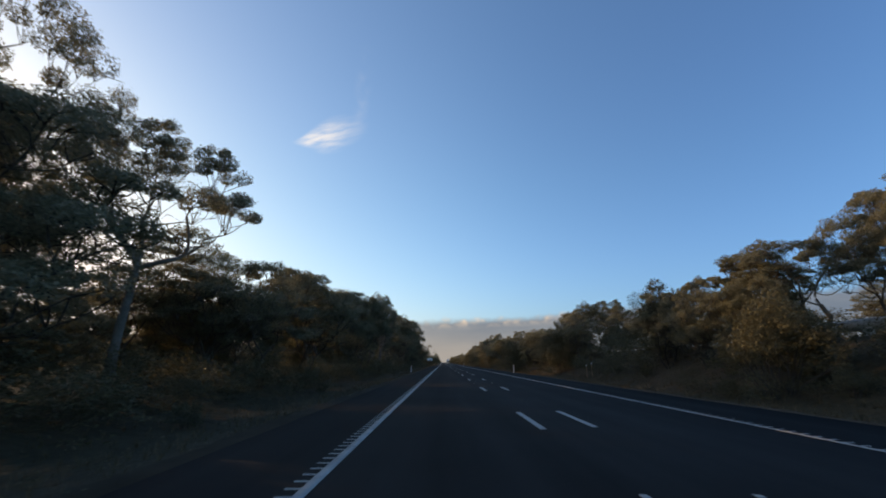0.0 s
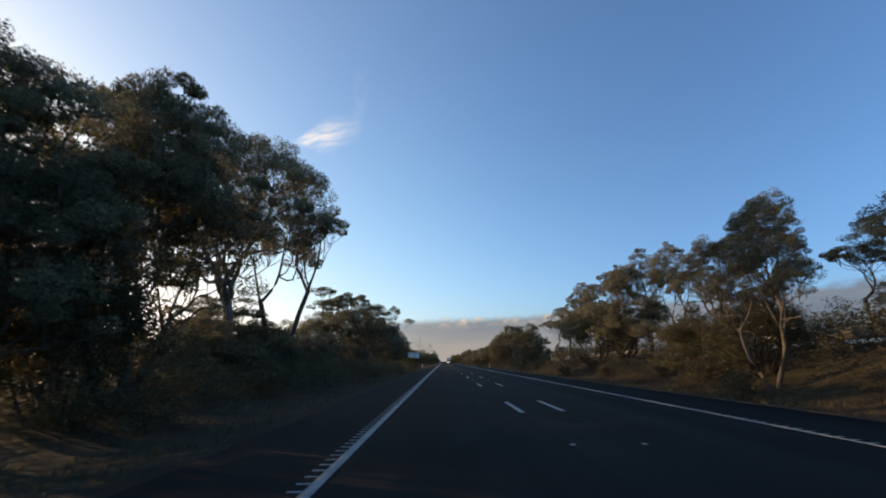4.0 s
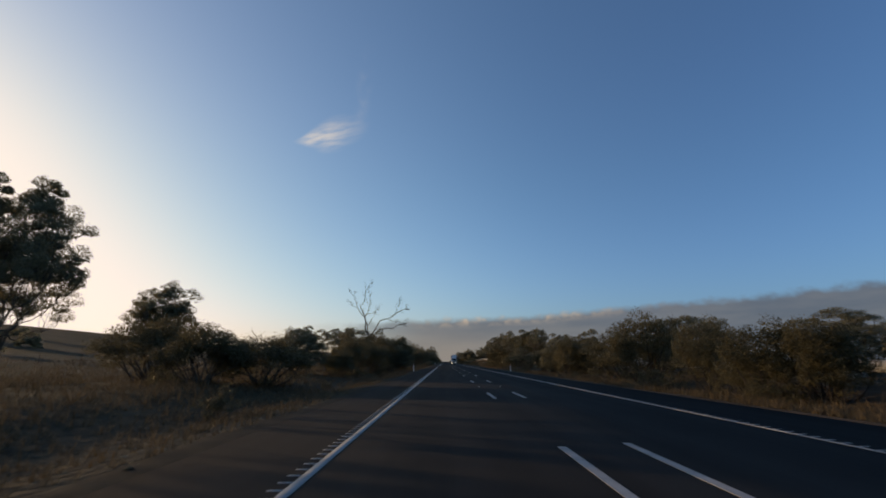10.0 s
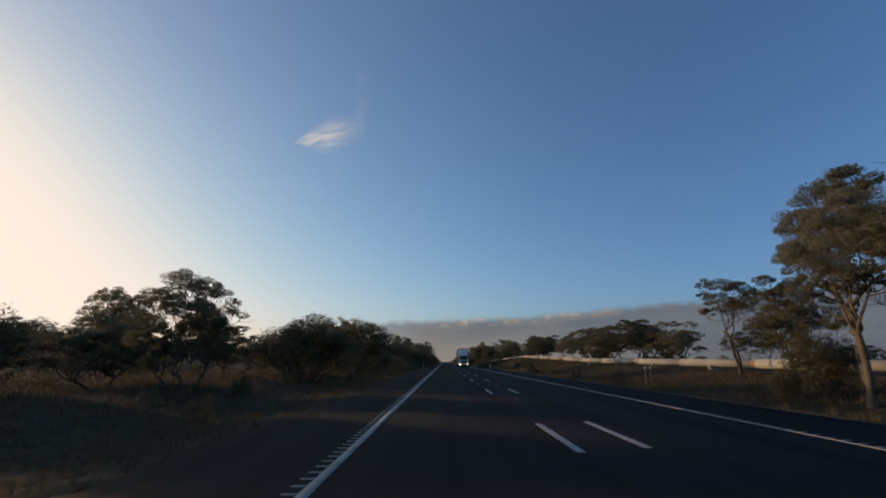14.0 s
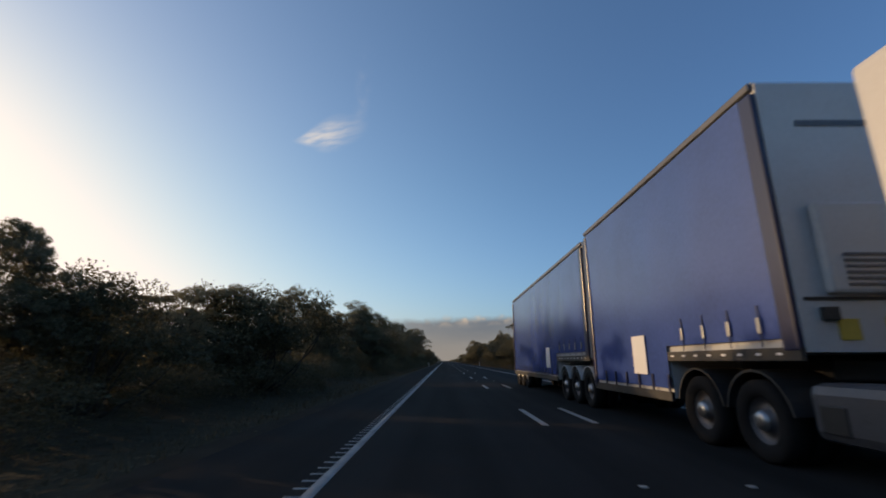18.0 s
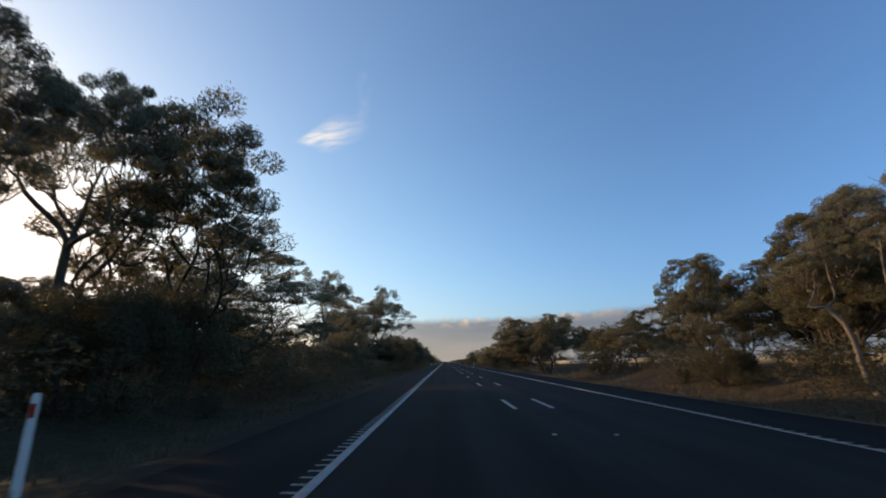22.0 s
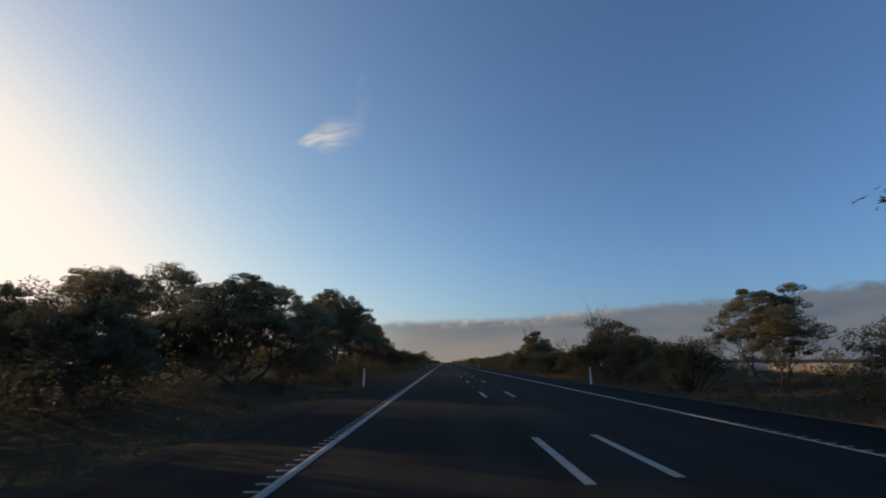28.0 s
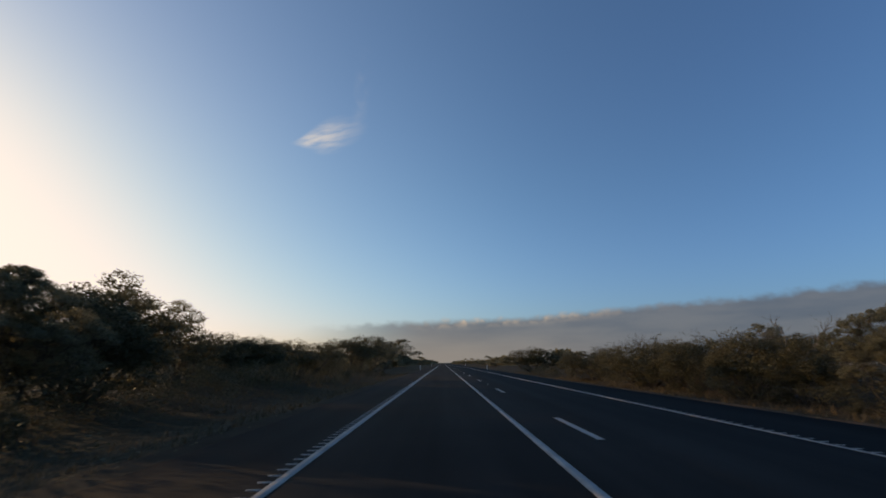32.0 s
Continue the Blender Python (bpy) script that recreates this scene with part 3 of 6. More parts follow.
def tree_meshes(tag, shapes, bark, leaf):
    made = []
    for (wv_, wf_), (lv, lf) in shapes:
        size = (float(np.quantile(lv[:, 2], 0.998)), float(np.quantile(np.hypot(lv[:, 0], lv[:, 1]), 0.93)))
        made.append((data_mesh(tag + "_trunk", wv_, wf_, bark, True), data_mesh(tag + "_crown", lv, lf, leaf), size))
    return made


GUM_SIZE, MALLEE_SIZE, BUSH_SIZE, SHRUB_SIZE, DEAD_SIZE, FULL_SIZE = (11.0, 4.2), (8.0, 3.8), (4.4, 2.6), (1.5, 1.2), (9.0, 3.4), (7.0, 3.9)


def gum_shapes():
    """Tall gums: seed, height of the crown's underside, clumps, stems, how far the clumps keep to the dome's top."""
    return [fan_tree(s, *GUM_SIZE, bf, n, 1.04, 470, st, fill) for s, bf, n, st, fill in
            ((3, 0.44, 26, 1, 1.5), (8, 0.36, 32, 2, 1.2), (14, 0.50, 22, 1, 2.2), (21, 0.38, 34, 1, 1.1), (31, 0.56, 16, 2, 2.6), (37, 0.40, 28, 3, 1.6), (58, 0.48, 22, 2, 2.0), (66, 0.30, 36, 2, 1.0), (77, 0.62, 15, 2, 3.5), (91, 0.58, 18, 1, 3.0))]


def mallee_shapes():
    return [fan_tree(s, *MALLEE_SIZE, bf, n, 0.94, 410, st, fill) for s, bf, n, st, fill in
            ((5, 0.26, 34, 3, 1.4), (12, 0.20, 38, 2, 1.2), (19, 0.32, 30, 4, 1.8), (26, 0.18, 40, 3, 1.1), (44, 0.36, 27, 2, 2.2), (52, 0.26, 34, 3, 1.5), (63, 0.22, 36, 1, 1.3))]


def full_shapes():
    return [fan_tree(s, *FULL_SIZE, 0.10, n, 0.96, 360, st, 0.8) for s, n, st in ((72, 46, 4), (85, 43, 3), (96, 48, 5), (103, 45, 2))]


def bush_shapes():
    return [bushy_shape(s, *BUSH_SIZE, 50, 0.78, 400, (0.12, 0.058)) for s in (4, 9, 17, 23, 38)]


GUMS = tree_meshes("gum", gum_shapes(), PALE_BARK, GUM_LEAF)
MALLEES = tree_meshes("mallee", mallee_shapes(), BARK, MALLEE_LEAF)
FULLS = tree_meshes("full_mallee", full_shapes(), BARK, MALLEE_LEAF)
BUSHES = tree_meshes("bush", bush_shapes(), BARK, BUSH_LEAF)
SHRUBS = tree_meshes("shrub", [bushy_shape(s, *SHRUB_SIZE, 18, 0.42, 190, (0.10, 0.045)) for s in (6, 11, 29)], BARK, SALT_LEAF)


def dead_meshes(shape):
    return [data_mesh("dead_wood", v, f, DEAD_WOOD, True) for v, f in shape]


DEADS = [dead_meshes(bare_shape(s, *DEAD_SIZE, n)) for s, n in ((2, 3), (7, 4), (15, 2), (27, 3))]


def plant(kind, shapes, x, y, tall, wide, form, turn, label, category, group):
    """A tree at x, y that reaches tall over the road and wide from its stem; form picks the shape, turn its heading in degrees."""
    trunk_me, crown_me, size = shapes[form % len(shapes)]
    z = ground_z(x, y)
    s, up = wide / size[1], (tall - z) / size[0]
    thing = new(kind)
    thing.empty_display_size = 0.3
    thing.matrix_world = Matrix.Translation((x, y, z)) @ Matrix.Rotation(radians(turn), 4, "Z") @ Matrix.Diagonal((s, s, up, 1))
    attach("trunk", trunk_me, thing)
    attach("foliage" if kind in ("bush", "shrub") else "crown", crown_me, thing)
    return tagged(thing, label, category, group)


def gum(x, y, tall, wide, form, turn):
    side = "backlit tall eucalyptus with pale trunk and umbrella crown" if x < 0 else "sunlit tall eucalyptus with pale trunk and umbrella crown"
    return plant("gum_tree", GUMS, x, y, tall, wide, form, turn, side, "tree", "roadside gum trees")


def mallee(x, y, tall, wide, form, turn):
    side = "dark backlit mallee eucalyptus with several crooked stems" if x < 0 else "olive-brown mallee eucalyptus with crooked stems and gappy crown"
    return plant("mallee_tree", MALLEES, x, y, tall, wide, form, turn, side, "tree", "roadside mallee trees")


def full_mallee(x, y, tall, wide, form, turn):
    return plant("bushy_mallee", FULLS, x, y, tall, wide, form, turn, "broad full-crowned mallee with foliage almost to the ground", "tree", "full-crowned mallees")


def bush(x, y, tall, wide, form, turn):
    side = "dense dark green bush in shade along the verge" if x < 0 else "dense olive green bush in morning sun on the bank"
    return plant("bush", BUSHES, x, y, tall, wide, form, turn, side, "bush", "roadside bushes")


def shrub(x, y, tall, wide, form, turn):
    return plant("shrub", SHRUBS, x, y, tall, wide, form, turn, "low grey-green and straw coloured shrub among dry grass", "shrub", "low verge shrubs")


def dead(x, y, tall, wide, form, turn):
    me = DEADS[form % len(DEADS)]
    z = tall - ground_z(x, y)
    up, s = max(0.35, z / DEAD_SIZE[0]), max(0.4, wide / DEAD_SIZE[1])
    thing = new("dead_tree")
    thing.empty_display_size = 0.3
    for i, wood in enumerate(me):
        attach("limb" if i else "trunk", wood, thing)
    thing.matrix_world = Matrix.Translation((x, y, ground_z(x, y))) @ Matrix.Rotation(radians(turn), 4, "Z") @ Matrix.Diagonal((s, s, up, 1))
    return tagged(thing, "leafless grey dead tree with bare forking branches", "dead tree", "dead trees")


# ---------------------------------------------------------------- trees along the road: x, y, top over the road, half width
# trees on the near-hand side, in order of distance
mallee(-11.5, 7.9, 8.4, 5.1, 1, 120)
gum(-16.0, 14.4, 10.7, 2.7, 3, 225)
gum(-11.0, 15.0, 10.8, 3.5, 9, 60)
mallee(-13.5, 21.4, 6.9, 4.6, 7, 15)
mallee(-11.0, 23.1, 7.0, 4.3, 9, 90)
mallee(-9.9, 30.7, 7.7, 3.9, 5, 225)
gum(-10.5, 36.5, 7.2, 3.4, 8, 270)
mallee(-12.7, 38.7, 9.4, 3.3, 2, 330)
mallee(-9.1, 44.9, 7.5, 2.4, 9, 90)
mallee(-16.0, 45.7, 11.2, 4.7, 9, 30)
mallee(-9.4, 50.0, 8.7, 3.5, 5, 345)
mallee(-13.2, 52.5, 9.9, 5.8, 4, 180)
gum(-12.4, 56.6, 10.4, 5.9, 8, 270)
gum(-9.2, 65.5, 11.2, 2.9, 2, 285)
gum(-10.0, 67.2, 10.1, 2.6, 8, 0)
gum(-16.4, 69.5, 11.8, 6.5, 4, 255)
gum(-10.5, 72.5, 8.4, 3.0, 4, 195)
gum(-18.5, 78.8, 6.3, 2.4, 2, 195)
gum(-11.5, 79.0, 8.8, 2.3, 0, 330)
mallee(-14.1, 79.8, 7.5, 3.9, 3, 255)
mallee(-14.0, 84.6, 9.2, 5.0, 4, 180)
mallee(-12.0, 90.6, 9.4, 5.6, 2, 210)
mallee(-10.2, 94.5, 11.1, 4.1, 4, 30)
gum(-11.0, 97.3, 11.8, 3.0, 4, 315)
gum(-9.5, 101.4, 10.2, 2.7, 8, 135)
mallee(-10.5, 108.2, 7.0, 2.7, 1, 15)
gum(-18.7, 110.1, 8.5, 4.9, 1, 270)
gum(-9.5, 111.3, 7.0, 2.0, 4, 165)
mallee(-13.5, 117.5, 8.5, 5.2, 5, 260)
mallee(-9.5, 125.4, 7.8, 2.5, 0, 225)
mallee(-10.3, 126.0, 9.3, 3.3, 8, 120)
bush(-9.0, 128.3, 4.3, 1.8, 7, 270)
gum(-9.5, 130.5, 10.3, 2.7, 4, 315)
mallee(-9.7, 130.9, 10.9, 3.5, 5, 300)
gum(-11.8, 140.1, 14.1, 5.4, 2, 90)
gum(-10.9, 147.6, 14.7, 4.7, 4, 75)
mallee(-11.8, 170.4, 9.6, 5.4, 5, 15)
gum(-12.0, 195.5, 8.5, 5.2, 1, 240)
mallee(-14.0, 202.8, 12.0, 5.0, 9, 240)
bush(-11.0, 216.5, 3.6, 1.4, 7, 150)
mallee(-12.0, 217.6, 6.9, 3.7, 6, 345)
bush(-12.0, 219.7, 3.8, 1.5, 0, 225)
gum(-16.0, 219.8, 9.7, 2.5, 2, 270)
gum(-14.0, 230.8, 8.5, 2.7, 1, 60)
mallee(-14.4, 233.8, 9.7, 3.7, 1, 135)
mallee(-12.0, 235.0, 9.7, 3.1, 1, 105)
bush(-8.5, 253.1, 4.2, 2.3, 7, 255)
gum(-24.0, 258.0, 12.8, 3.7, 2, 105)
gum(-16.0, 259.1, 9.3, 3.9, 9, 345)
mallee(-12.0, 260.1, 7.7, 2.4, 9, 90)
bush(-12.2, 266.4, 5.5, 5.8, 2, 120)
bush(-10.0, 267.4, 3.3, 1.3, 4, 315)
mallee(-24.0, 294.8, 3.5, 2.4, 5, 345)
mallee(-33.0, 296.5, 6.0, 2.9, 5, 90)
gum(-26.5, 307.3, 6.5, 2.5, 2, 90)
mallee(-16.0, 308.5, 8.3, 2.6, 5, 345)
bush(-12.0, 315.6, 3.1, 2.4, 2, 210)
gum(-27.0, 317.0, 11.0, 4.0, 4, 240)
bush(-10.0, 318.2, 2.7, 2.8, 0, 180)
bush(-16.0, 318.2, 3.7, 2.8, 7, 270)
mallee(-12.0, 331.2, 4.0, 2.2, 1, 30)
bush(-9.5, 332.4, 2.1, 1.1, 5, 105)
bush(-9.0, 333.4, 2.2, 1.1, 0, 30)
bush(-9.7, 335.1, 2.8, 1.2, 7, 0)
mallee(-28.0, 337.2, 8.4, 2.6, 0, 75)
gum(-28.7, 337.2, 9.4, 2.9, 0, 45)
bush(-9.0, 337.4, 3.5, 1.6, 7, 300)
bush(-10.0, 341.3, 4.2, 1.6, 5, 270)
bush(-9.5, 346.6, 4.0, 2.9, 3, 285)
bush(-24.0, 346.6, 3.6, 1.8, 3, 300)
bush(-9.0, 351.5, 5.4, 2.5, 6, 120)
bush(-8.5, 359.2, 3.9, 2.4, 0, 240)
bush(-9.0, 360.5, 4.1, 2.3, 2, 105)
bush(-9.7, 363.3, 4.9, 1.9, 7, 105)
mallee(-12.0, 363.8, 5.3, 1.7, 2, 300)
gum(-16.0, 366.8, 6.7, 2.2, 6, 330)
mallee(-24.7, 369.8, 7.2, 3.0, 4, 300)
full_mallee(-10.0, 371.6, 5.2, 3.8, 2, 150)
bush(-8.8, 373.4, 5.5, 3.0, 0, 210)
gum(-16.7, 375.3, 7.2, 4.4, 2, 330)
full_mallee(-8.2, 375.4, 5.7, 2.6, 7, 315)
gum(-24.7, 390.8, 8.4, 4.9, 9, 0)
bush(-12.0, 394.8, 2.7, 2.0, 0, 315)
bush(-9.5, 401.0, 2.9, 1.2, 0, 195)
gum(-26.0, 423.2, 6.0, 2.9, 9, 30)
bush(-16.0, 424.5, 3.8, 2.1, 3, 90)
mallee(-10.4, 428.4, 4.9, 1.9, 3, 45)
mallee(-28.0, 429.4, 6.5, 2.8, 3, 0)
mallee(-16.0, 431.3, 3.4, 2.5, 8, 60)
mallee(-24.0, 434.4, 3.9, 2.5, 4, 150)
gum(-14.0, 436.3, 4.9, 1.4, 1, 240)
bush(-9.5, 441.7, 4.4, 3.5, 7, 225)
mallee(-25.3, 443.8, 7.0, 2.2, 9, 0)
mallee(-27.0, 447.7, 7.1, 2.7, 4, 45)
bush(-13.0, 448.7, 4.8, 2.6, 8, 75)
bush(-12.0, 451.4, 3.5, 2.0, 0, 225)
mallee(-20.0, 453.4, 4.5, 3.3, 8, 210)
bush(-9.8, 457.3, 5.5, 3.8, 5, 210)
full_mallee(-12.7, 474.2, 7.1, 5.4, 9, 45)
full_mallee(-15.9, 476.9, 7.7, 2.9, 5, 135)
bush(-10.5, 500.4, 4.2, 1.6, 4, 255)
full_mallee(-8.8, 503.0, 5.5, 3.0, 9, 345)
mallee(-10.5, 504.4, 6.2, 3.0, 9, 195)
mallee(-10.5, 508.7, 4.4, 1.4, 7, 255)
mallee(-10.5, 508.8, 4.4, 2.0, 4, 225)
bush(-9.0, 508.8, 2.3, 1.2, 1, 270)
bush(-7.5, 512.6, 3.8, 2.0, 2, 30)
mallee(-10.5, 513.9, 4.8, 3.6, 8, 75)
mallee(-24.0, 519.2, 8.6, 3.2, 5, 225)
bush(-10.5, 519.9, 4.5, 2.5, 3, 120)
bush(-10.5, 526.4, 4.1, 3.0, 2, 60)
bush(-9.8, 530.5, 4.8, 2.5, 5, 285)
mallee(-10.5, 538.2, 4.7, 1.5, 5, 270)
bush(-9.8, 539.6, 3.8, 2.2, 7, 120)
bush(-11.2, 540.8, 3.5, 1.4, 4, 15)
mallee(-10.5, 544.9, 4.0, 1.4, 7, 30)
mallee(-10.5, 548.1, 4.7, 2.3, 3, 225)
bush(-9.4, 549.4, 5.0, 3.5, 0, 255)
mallee(-24.0, 559.9, 6.2, 4.6, 1, 330)
gum(-13.0, 564.3, 7.3, 2.1, 2, 15)
mallee(-10.5, 565.8, 5.4, 2.0, 6, 45)
bush(-9.0, 567.6, 2.1, 1.2, 4, 225)
bush(-9.0, 572.3, 2.8, 1.4, 4, 180)
gum(-16.0, 572.5, 7.0, 1.8, 4, 0)
gum(-12.0, 576.1, 6.5, 3.8, 8, 90)
mallee(-10.5, 577.9, 6.6, 3.8, 7, 105)
full_mallee(-10.5, 580.0, 8.0, 4.1, 1, 60)
mallee(-16.0, 582.6, 8.3, 3.1, 5, 270)
bush(-10.1, 582.9, 5.3, 4.1, 5, 255)
gum(-9.5, 595.1, 7.7, 3.0, 9, 60)
bush(-9.5, 598.3, 3.7, 1.5, 3, 285)
bush(-9.5, 601.2, 4.5, 1.9, 7, 165)
gum(-12.0, 608.6, 5.4, 2.9, 5, 90)
mallee(-9.1, 610.3, 6.0, 3.0, 0, 45)
gum(-16.0, 613.1, 11.6, 3.3, 6, 345)
full_mallee(-9.8, 617.3, 7.0, 3.0, 6, 120)
mallee(-12.7, 622.5, 8.9, 2.8, 4, 315)
bush(-9.5, 627.7, 3.9, 1.6, 4, 105)
gum(-11.2, 627.7, 7.7, 2.1, 8, 180)
mallee(-10.5, 634.2, 7.6, 2.7, 4, 45)
bush(-9.5, 635.7, 4.8, 2.1, 3, 150)
gum(-18.9, 641.7, 8.2, 3.6, 0, 330)
gum(-12.0, 647.8, 11.3, 3.3, 2, 270)
gum(-9.5, 651.2, 8.6, 2.6, 2, 315)
bush(-9.0, 655.3, 3.3, 1.4, 5, 210)
gum(-10.5, 655.5, 10.0, 2.9, 9, 30)
bush(-9.0, 656.9, 3.7, 1.5, 7, 30)
gum(-24.7, 657.4, 15.6, 5.4, 4, 255)
mallee(-9.8, 658.9, 10.5, 3.8, 4, 45)
bush(-9.0, 659.4, 3.8, 1.5, 2, 120)
mallee(-12.0, 667.6, 7.5, 5.6, 8, 330)
bush(-10.5, 684.1, 3.0, 1.6, 4, 0)
gum(-11.0, 686.1, 9.9, 2.6, 9, 105)
bush(-10.5, 688.6, 3.9, 1.6, 4, 330)
full_mallee(-10.7, 691.6, 5.8, 2.4, 2, 120)
gum(-11.5, 695.8, 6.9, 2.8, 8, 195)
mallee(-14.2, 713.4, 8.0, 5.9, 3, 240)
bush(-9.0, 713.6, 3.3, 1.3, 7, 225)
gum(-16.7, 714.1, 11.4, 3.7, 5, 135)
bush(-9.0, 715.5, 3.8, 1.7, 2, 210)
bush(-8.3, 724.4, 5.2, 2.6, 0, 255)
gum(-13.4, 724.7, 12.1, 6.7, 2, 15)
gum(-12.0, 730.1, 15.6, 4.0, 4, 240)
mallee(-11.0, 737.4, 6.1, 3.7, 2, 210)
full_mallee(-12.0, 742.9, 6.1, 2.3, 8, 105)
bush(-10.5, 744.8, 3.0, 1.2, 1, 90)
bush(-10.5, 746.4, 3.9, 1.5, 2, 195)
mallee(-11.7, 747.5, 5.6, 1.8, 1, 330)
bush(-10.0, 747.8, 2.4, 1.6, 1, 255)
mallee(-16.0, 752.5, 6.9, 2.4, 2, 225)
gum(-12.0, 754.9, 7.4, 4.1, 4, 60)
mallee(-8.9, 759.2, 6.6, 3.1, 3, 225)
mallee(-8.9, 762.3, 7.2, 3.1, 3, 180)
bush(-7.9, 764.8, 5.3, 2.3, 5, 165)
bush(-10.5, 784.7, 4.5, 1.9, 1, 45)
full_mallee(-9.8, 807.9, 6.4, 3.8, 6, 105)
gum(-11.0, 821.0, 7.3, 2.6, 2, 195)
bush(-11.0, 821.4, 3.5, 1.6, 7, 30)
bush(-12.2, 821.8, 5.5, 5.8, 5, 240)
bush(-12.0, 824.2, 4.0, 1.6, 0, 240)
bush(-10.5, 828.3, 3.9, 1.6, 1, 15)
mallee(-9.5, 832.7, 4.0, 1.6, 3, 300)
bush(-13.0, 834.5, 4.4, 2.1, 4, 30)
mallee(-14.7, 835.0, 4.0, 1.3, 6, 45)
mallee(-13.0, 836.5, 4.8, 1.7, 4, 120)
mallee(-10.5, 844.7, 6.1, 4.1, 5, 255)
full_mallee(-16.0, 845.1, 6.8, 2.5, 9, 300)
full_mallee(-14.5, 847.0, 6.8, 2.8, 7, 75)
full_mallee(-10.5, 853.3, 6.6, 2.9, 3, 120)
mallee(-10.1, 861.5, 6.3, 4.0, 5, 150)
gum(-9.5, 861.7, 7.3, 2.2, 2, 180)
gum(-12.0, 862.5, 7.2, 1.8, 6, 210)
gum(-10.5, 864.8, 8.4, 2.9, 4, 285)
mallee(-11.0, 865.2, 8.4, 2.7, 4, 210)
gum(-9.5, 869.0, 7.7, 2.9, 6, 345)
gum(-24.0, 871.3, 10.5, 3.4, 1, 195)
mallee(-10.5, 882.4, 7.1, 2.9, 2, 105)
mallee(-11.0, 889.0, 6.8, 3.4, 5, 75)
mallee(-12.0, 891.6, 8.6, 2.8, 2, 315)
bush(-11.3, 898.9, 3.4, 1.9, 0, 300)
bush(-12.0, 899.6, 3.8, 3.9, 1, 240)
bush(-10.0, 903.3, 4.5, 2.4, 2, 15)
gum(-24.0, 904.7, 14.2, 5.8, 6, 0)
mallee(-12.0, 906.0, 4.6, 1.6, 7, 180)
bush(-10.0, 907.4, 4.7, 1.9, 1, 225)
bush(-8.5, 908.8, 3.6, 1.8, 5, 240)
bush(-10.5, 914.1, 2.7, 1.1, 1, 345)
bush(-12.5, 918.5, 3.6, 2.1, 3, 315)
mallee(-9.5, 919.8, 3.2, 1.8, 1, 15)
bush(-10.0, 920.4, 2.0, 0.9, 3, 210)
bush(-11.0, 929.2, 4.0, 2.0, 7, 0)
bush(-13.0, 929.3, 3.5, 2.2, 0, 105)
gum(-16.0, 931.3, 5.9, 1.5, 2, 315)
mallee(-13.0, 935.6, 4.1, 1.3, 7, 0)
bush(-10.0, 939.9, 4.6, 1.8, 0, 300)
bush(-11.7, 940.2, 4.3, 2.2, 5, 45)
bush(-8.5, 943.2, 3.9, 1.7, 7, 45)
mallee(-9.5, 947.5, 3.5, 1.7, 5, 300)
mallee(-12.5, 952.1, 4.1, 2.4, 1, 180)
bush(-11.7, 952.4, 4.4, 3.0, 1, 135)
mallee(-13.3, 957.9, 4.2, 1.5, 0, 105)
bush(-13.0, 960.7, 4.3, 2.2, 6, 315)
bush(-12.7, 965.0, 3.0, 2.7, 7, 120)
bush(-11.0, 966.0, 2.8, 1.8, 5, 60)
mallee(-24.0, 970.3, 6.8, 2.2, 3, 255)
bush(-11.0, 972.0, 3.0, 2.9, 0, 255)
bush(-11.0, 997.0, 4.7, 4.7, 7, 270)
mallee(-9.5, 1011.4, 5.1, 3.1, 2, 30)
full_mallee(-12.0, 1042.1, 6.6, 5.5, 3, 255)
dead(-13.0, 321.0, 3.5, 1.4, 7, 15)
dead(-13.0, 342.7, 5.2, 0.9, 6, 315)
dead(-13.0, 628.4, 9.2, 1.1, 3, 210)
dead(-13.0, 906.1, 6.8, 1.4, 3, 105)
dead(-12.0, 911.1, 6.5, 0.9, 2, 255)
dead(-14.0, 911.6, 6.5, 1.0, 1, 285)
dead(-17.0, 929.6, 4.2, 1.1, 2, 0)
dead(-40.0, 1029.9, 7.0, 1.7, 5, 240)

# trees on the far-hand side, in order of distance
bush(12.5, 16.8, 3.9, 1.9, 7, 165)
mallee(20.0, 18.9, 9.5, 2.6, 5, 45)
gum(16.7, 20.0, 6.9, 2.7, 4, 90)
mallee(15.5, 21.1, 6.9, 2.0, 3, 90)
mallee(15.2, 22.4, 6.6, 2.6, 6, 90)
mallee(14.5, 25.0, 6.0, 1.7, 6, 195)
mallee(14.5, 28.9, 5.8, 1.9, 5, 255)
bush(16.0, 31.9, 7.1, 2.9, 8, 180)
mallee(14.5, 47.0, 6.5, 2.0, 4, 195)
full_mallee(18.5, 47.5, 6.9, 1.7, 7, 150)
bush(12.5, 48.2, 3.6, 1.5, 1, 240)
mallee(14.5, 50.8, 6.8, 2.3, 3, 270)
full_mallee(14.5, 54.4, 6.1, 2.7, 6, 45)
mallee(18.5, 54.7, 8.6, 2.8, 4, 300)
full_mallee(14.5, 62.1, 5.5, 2.1, 5, 75)
mallee(14.5, 67.0, 5.9, 3.6, 4, 345)
gum(26.3, 68.8, 10.9, 3.5, 9, 315)
full_mallee(14.5, 72.6, 6.0, 1.9, 9, 105)
mallee(15.5, 73.8, 6.0, 2.1, 9, 315)
full_mallee(15.2, 74.0, 6.5, 2.8, 9, 270)
bush(13.0, 75.5, 4.3, 1.6, 3, 315)
full_mallee(14.5, 78.9, 5.0, 1.6, 3, 15)
bush(13.1, 79.9, 4.9, 2.9, 2, 45)
mallee(18.5, 80.4, 7.1, 1.5, 7, 300)
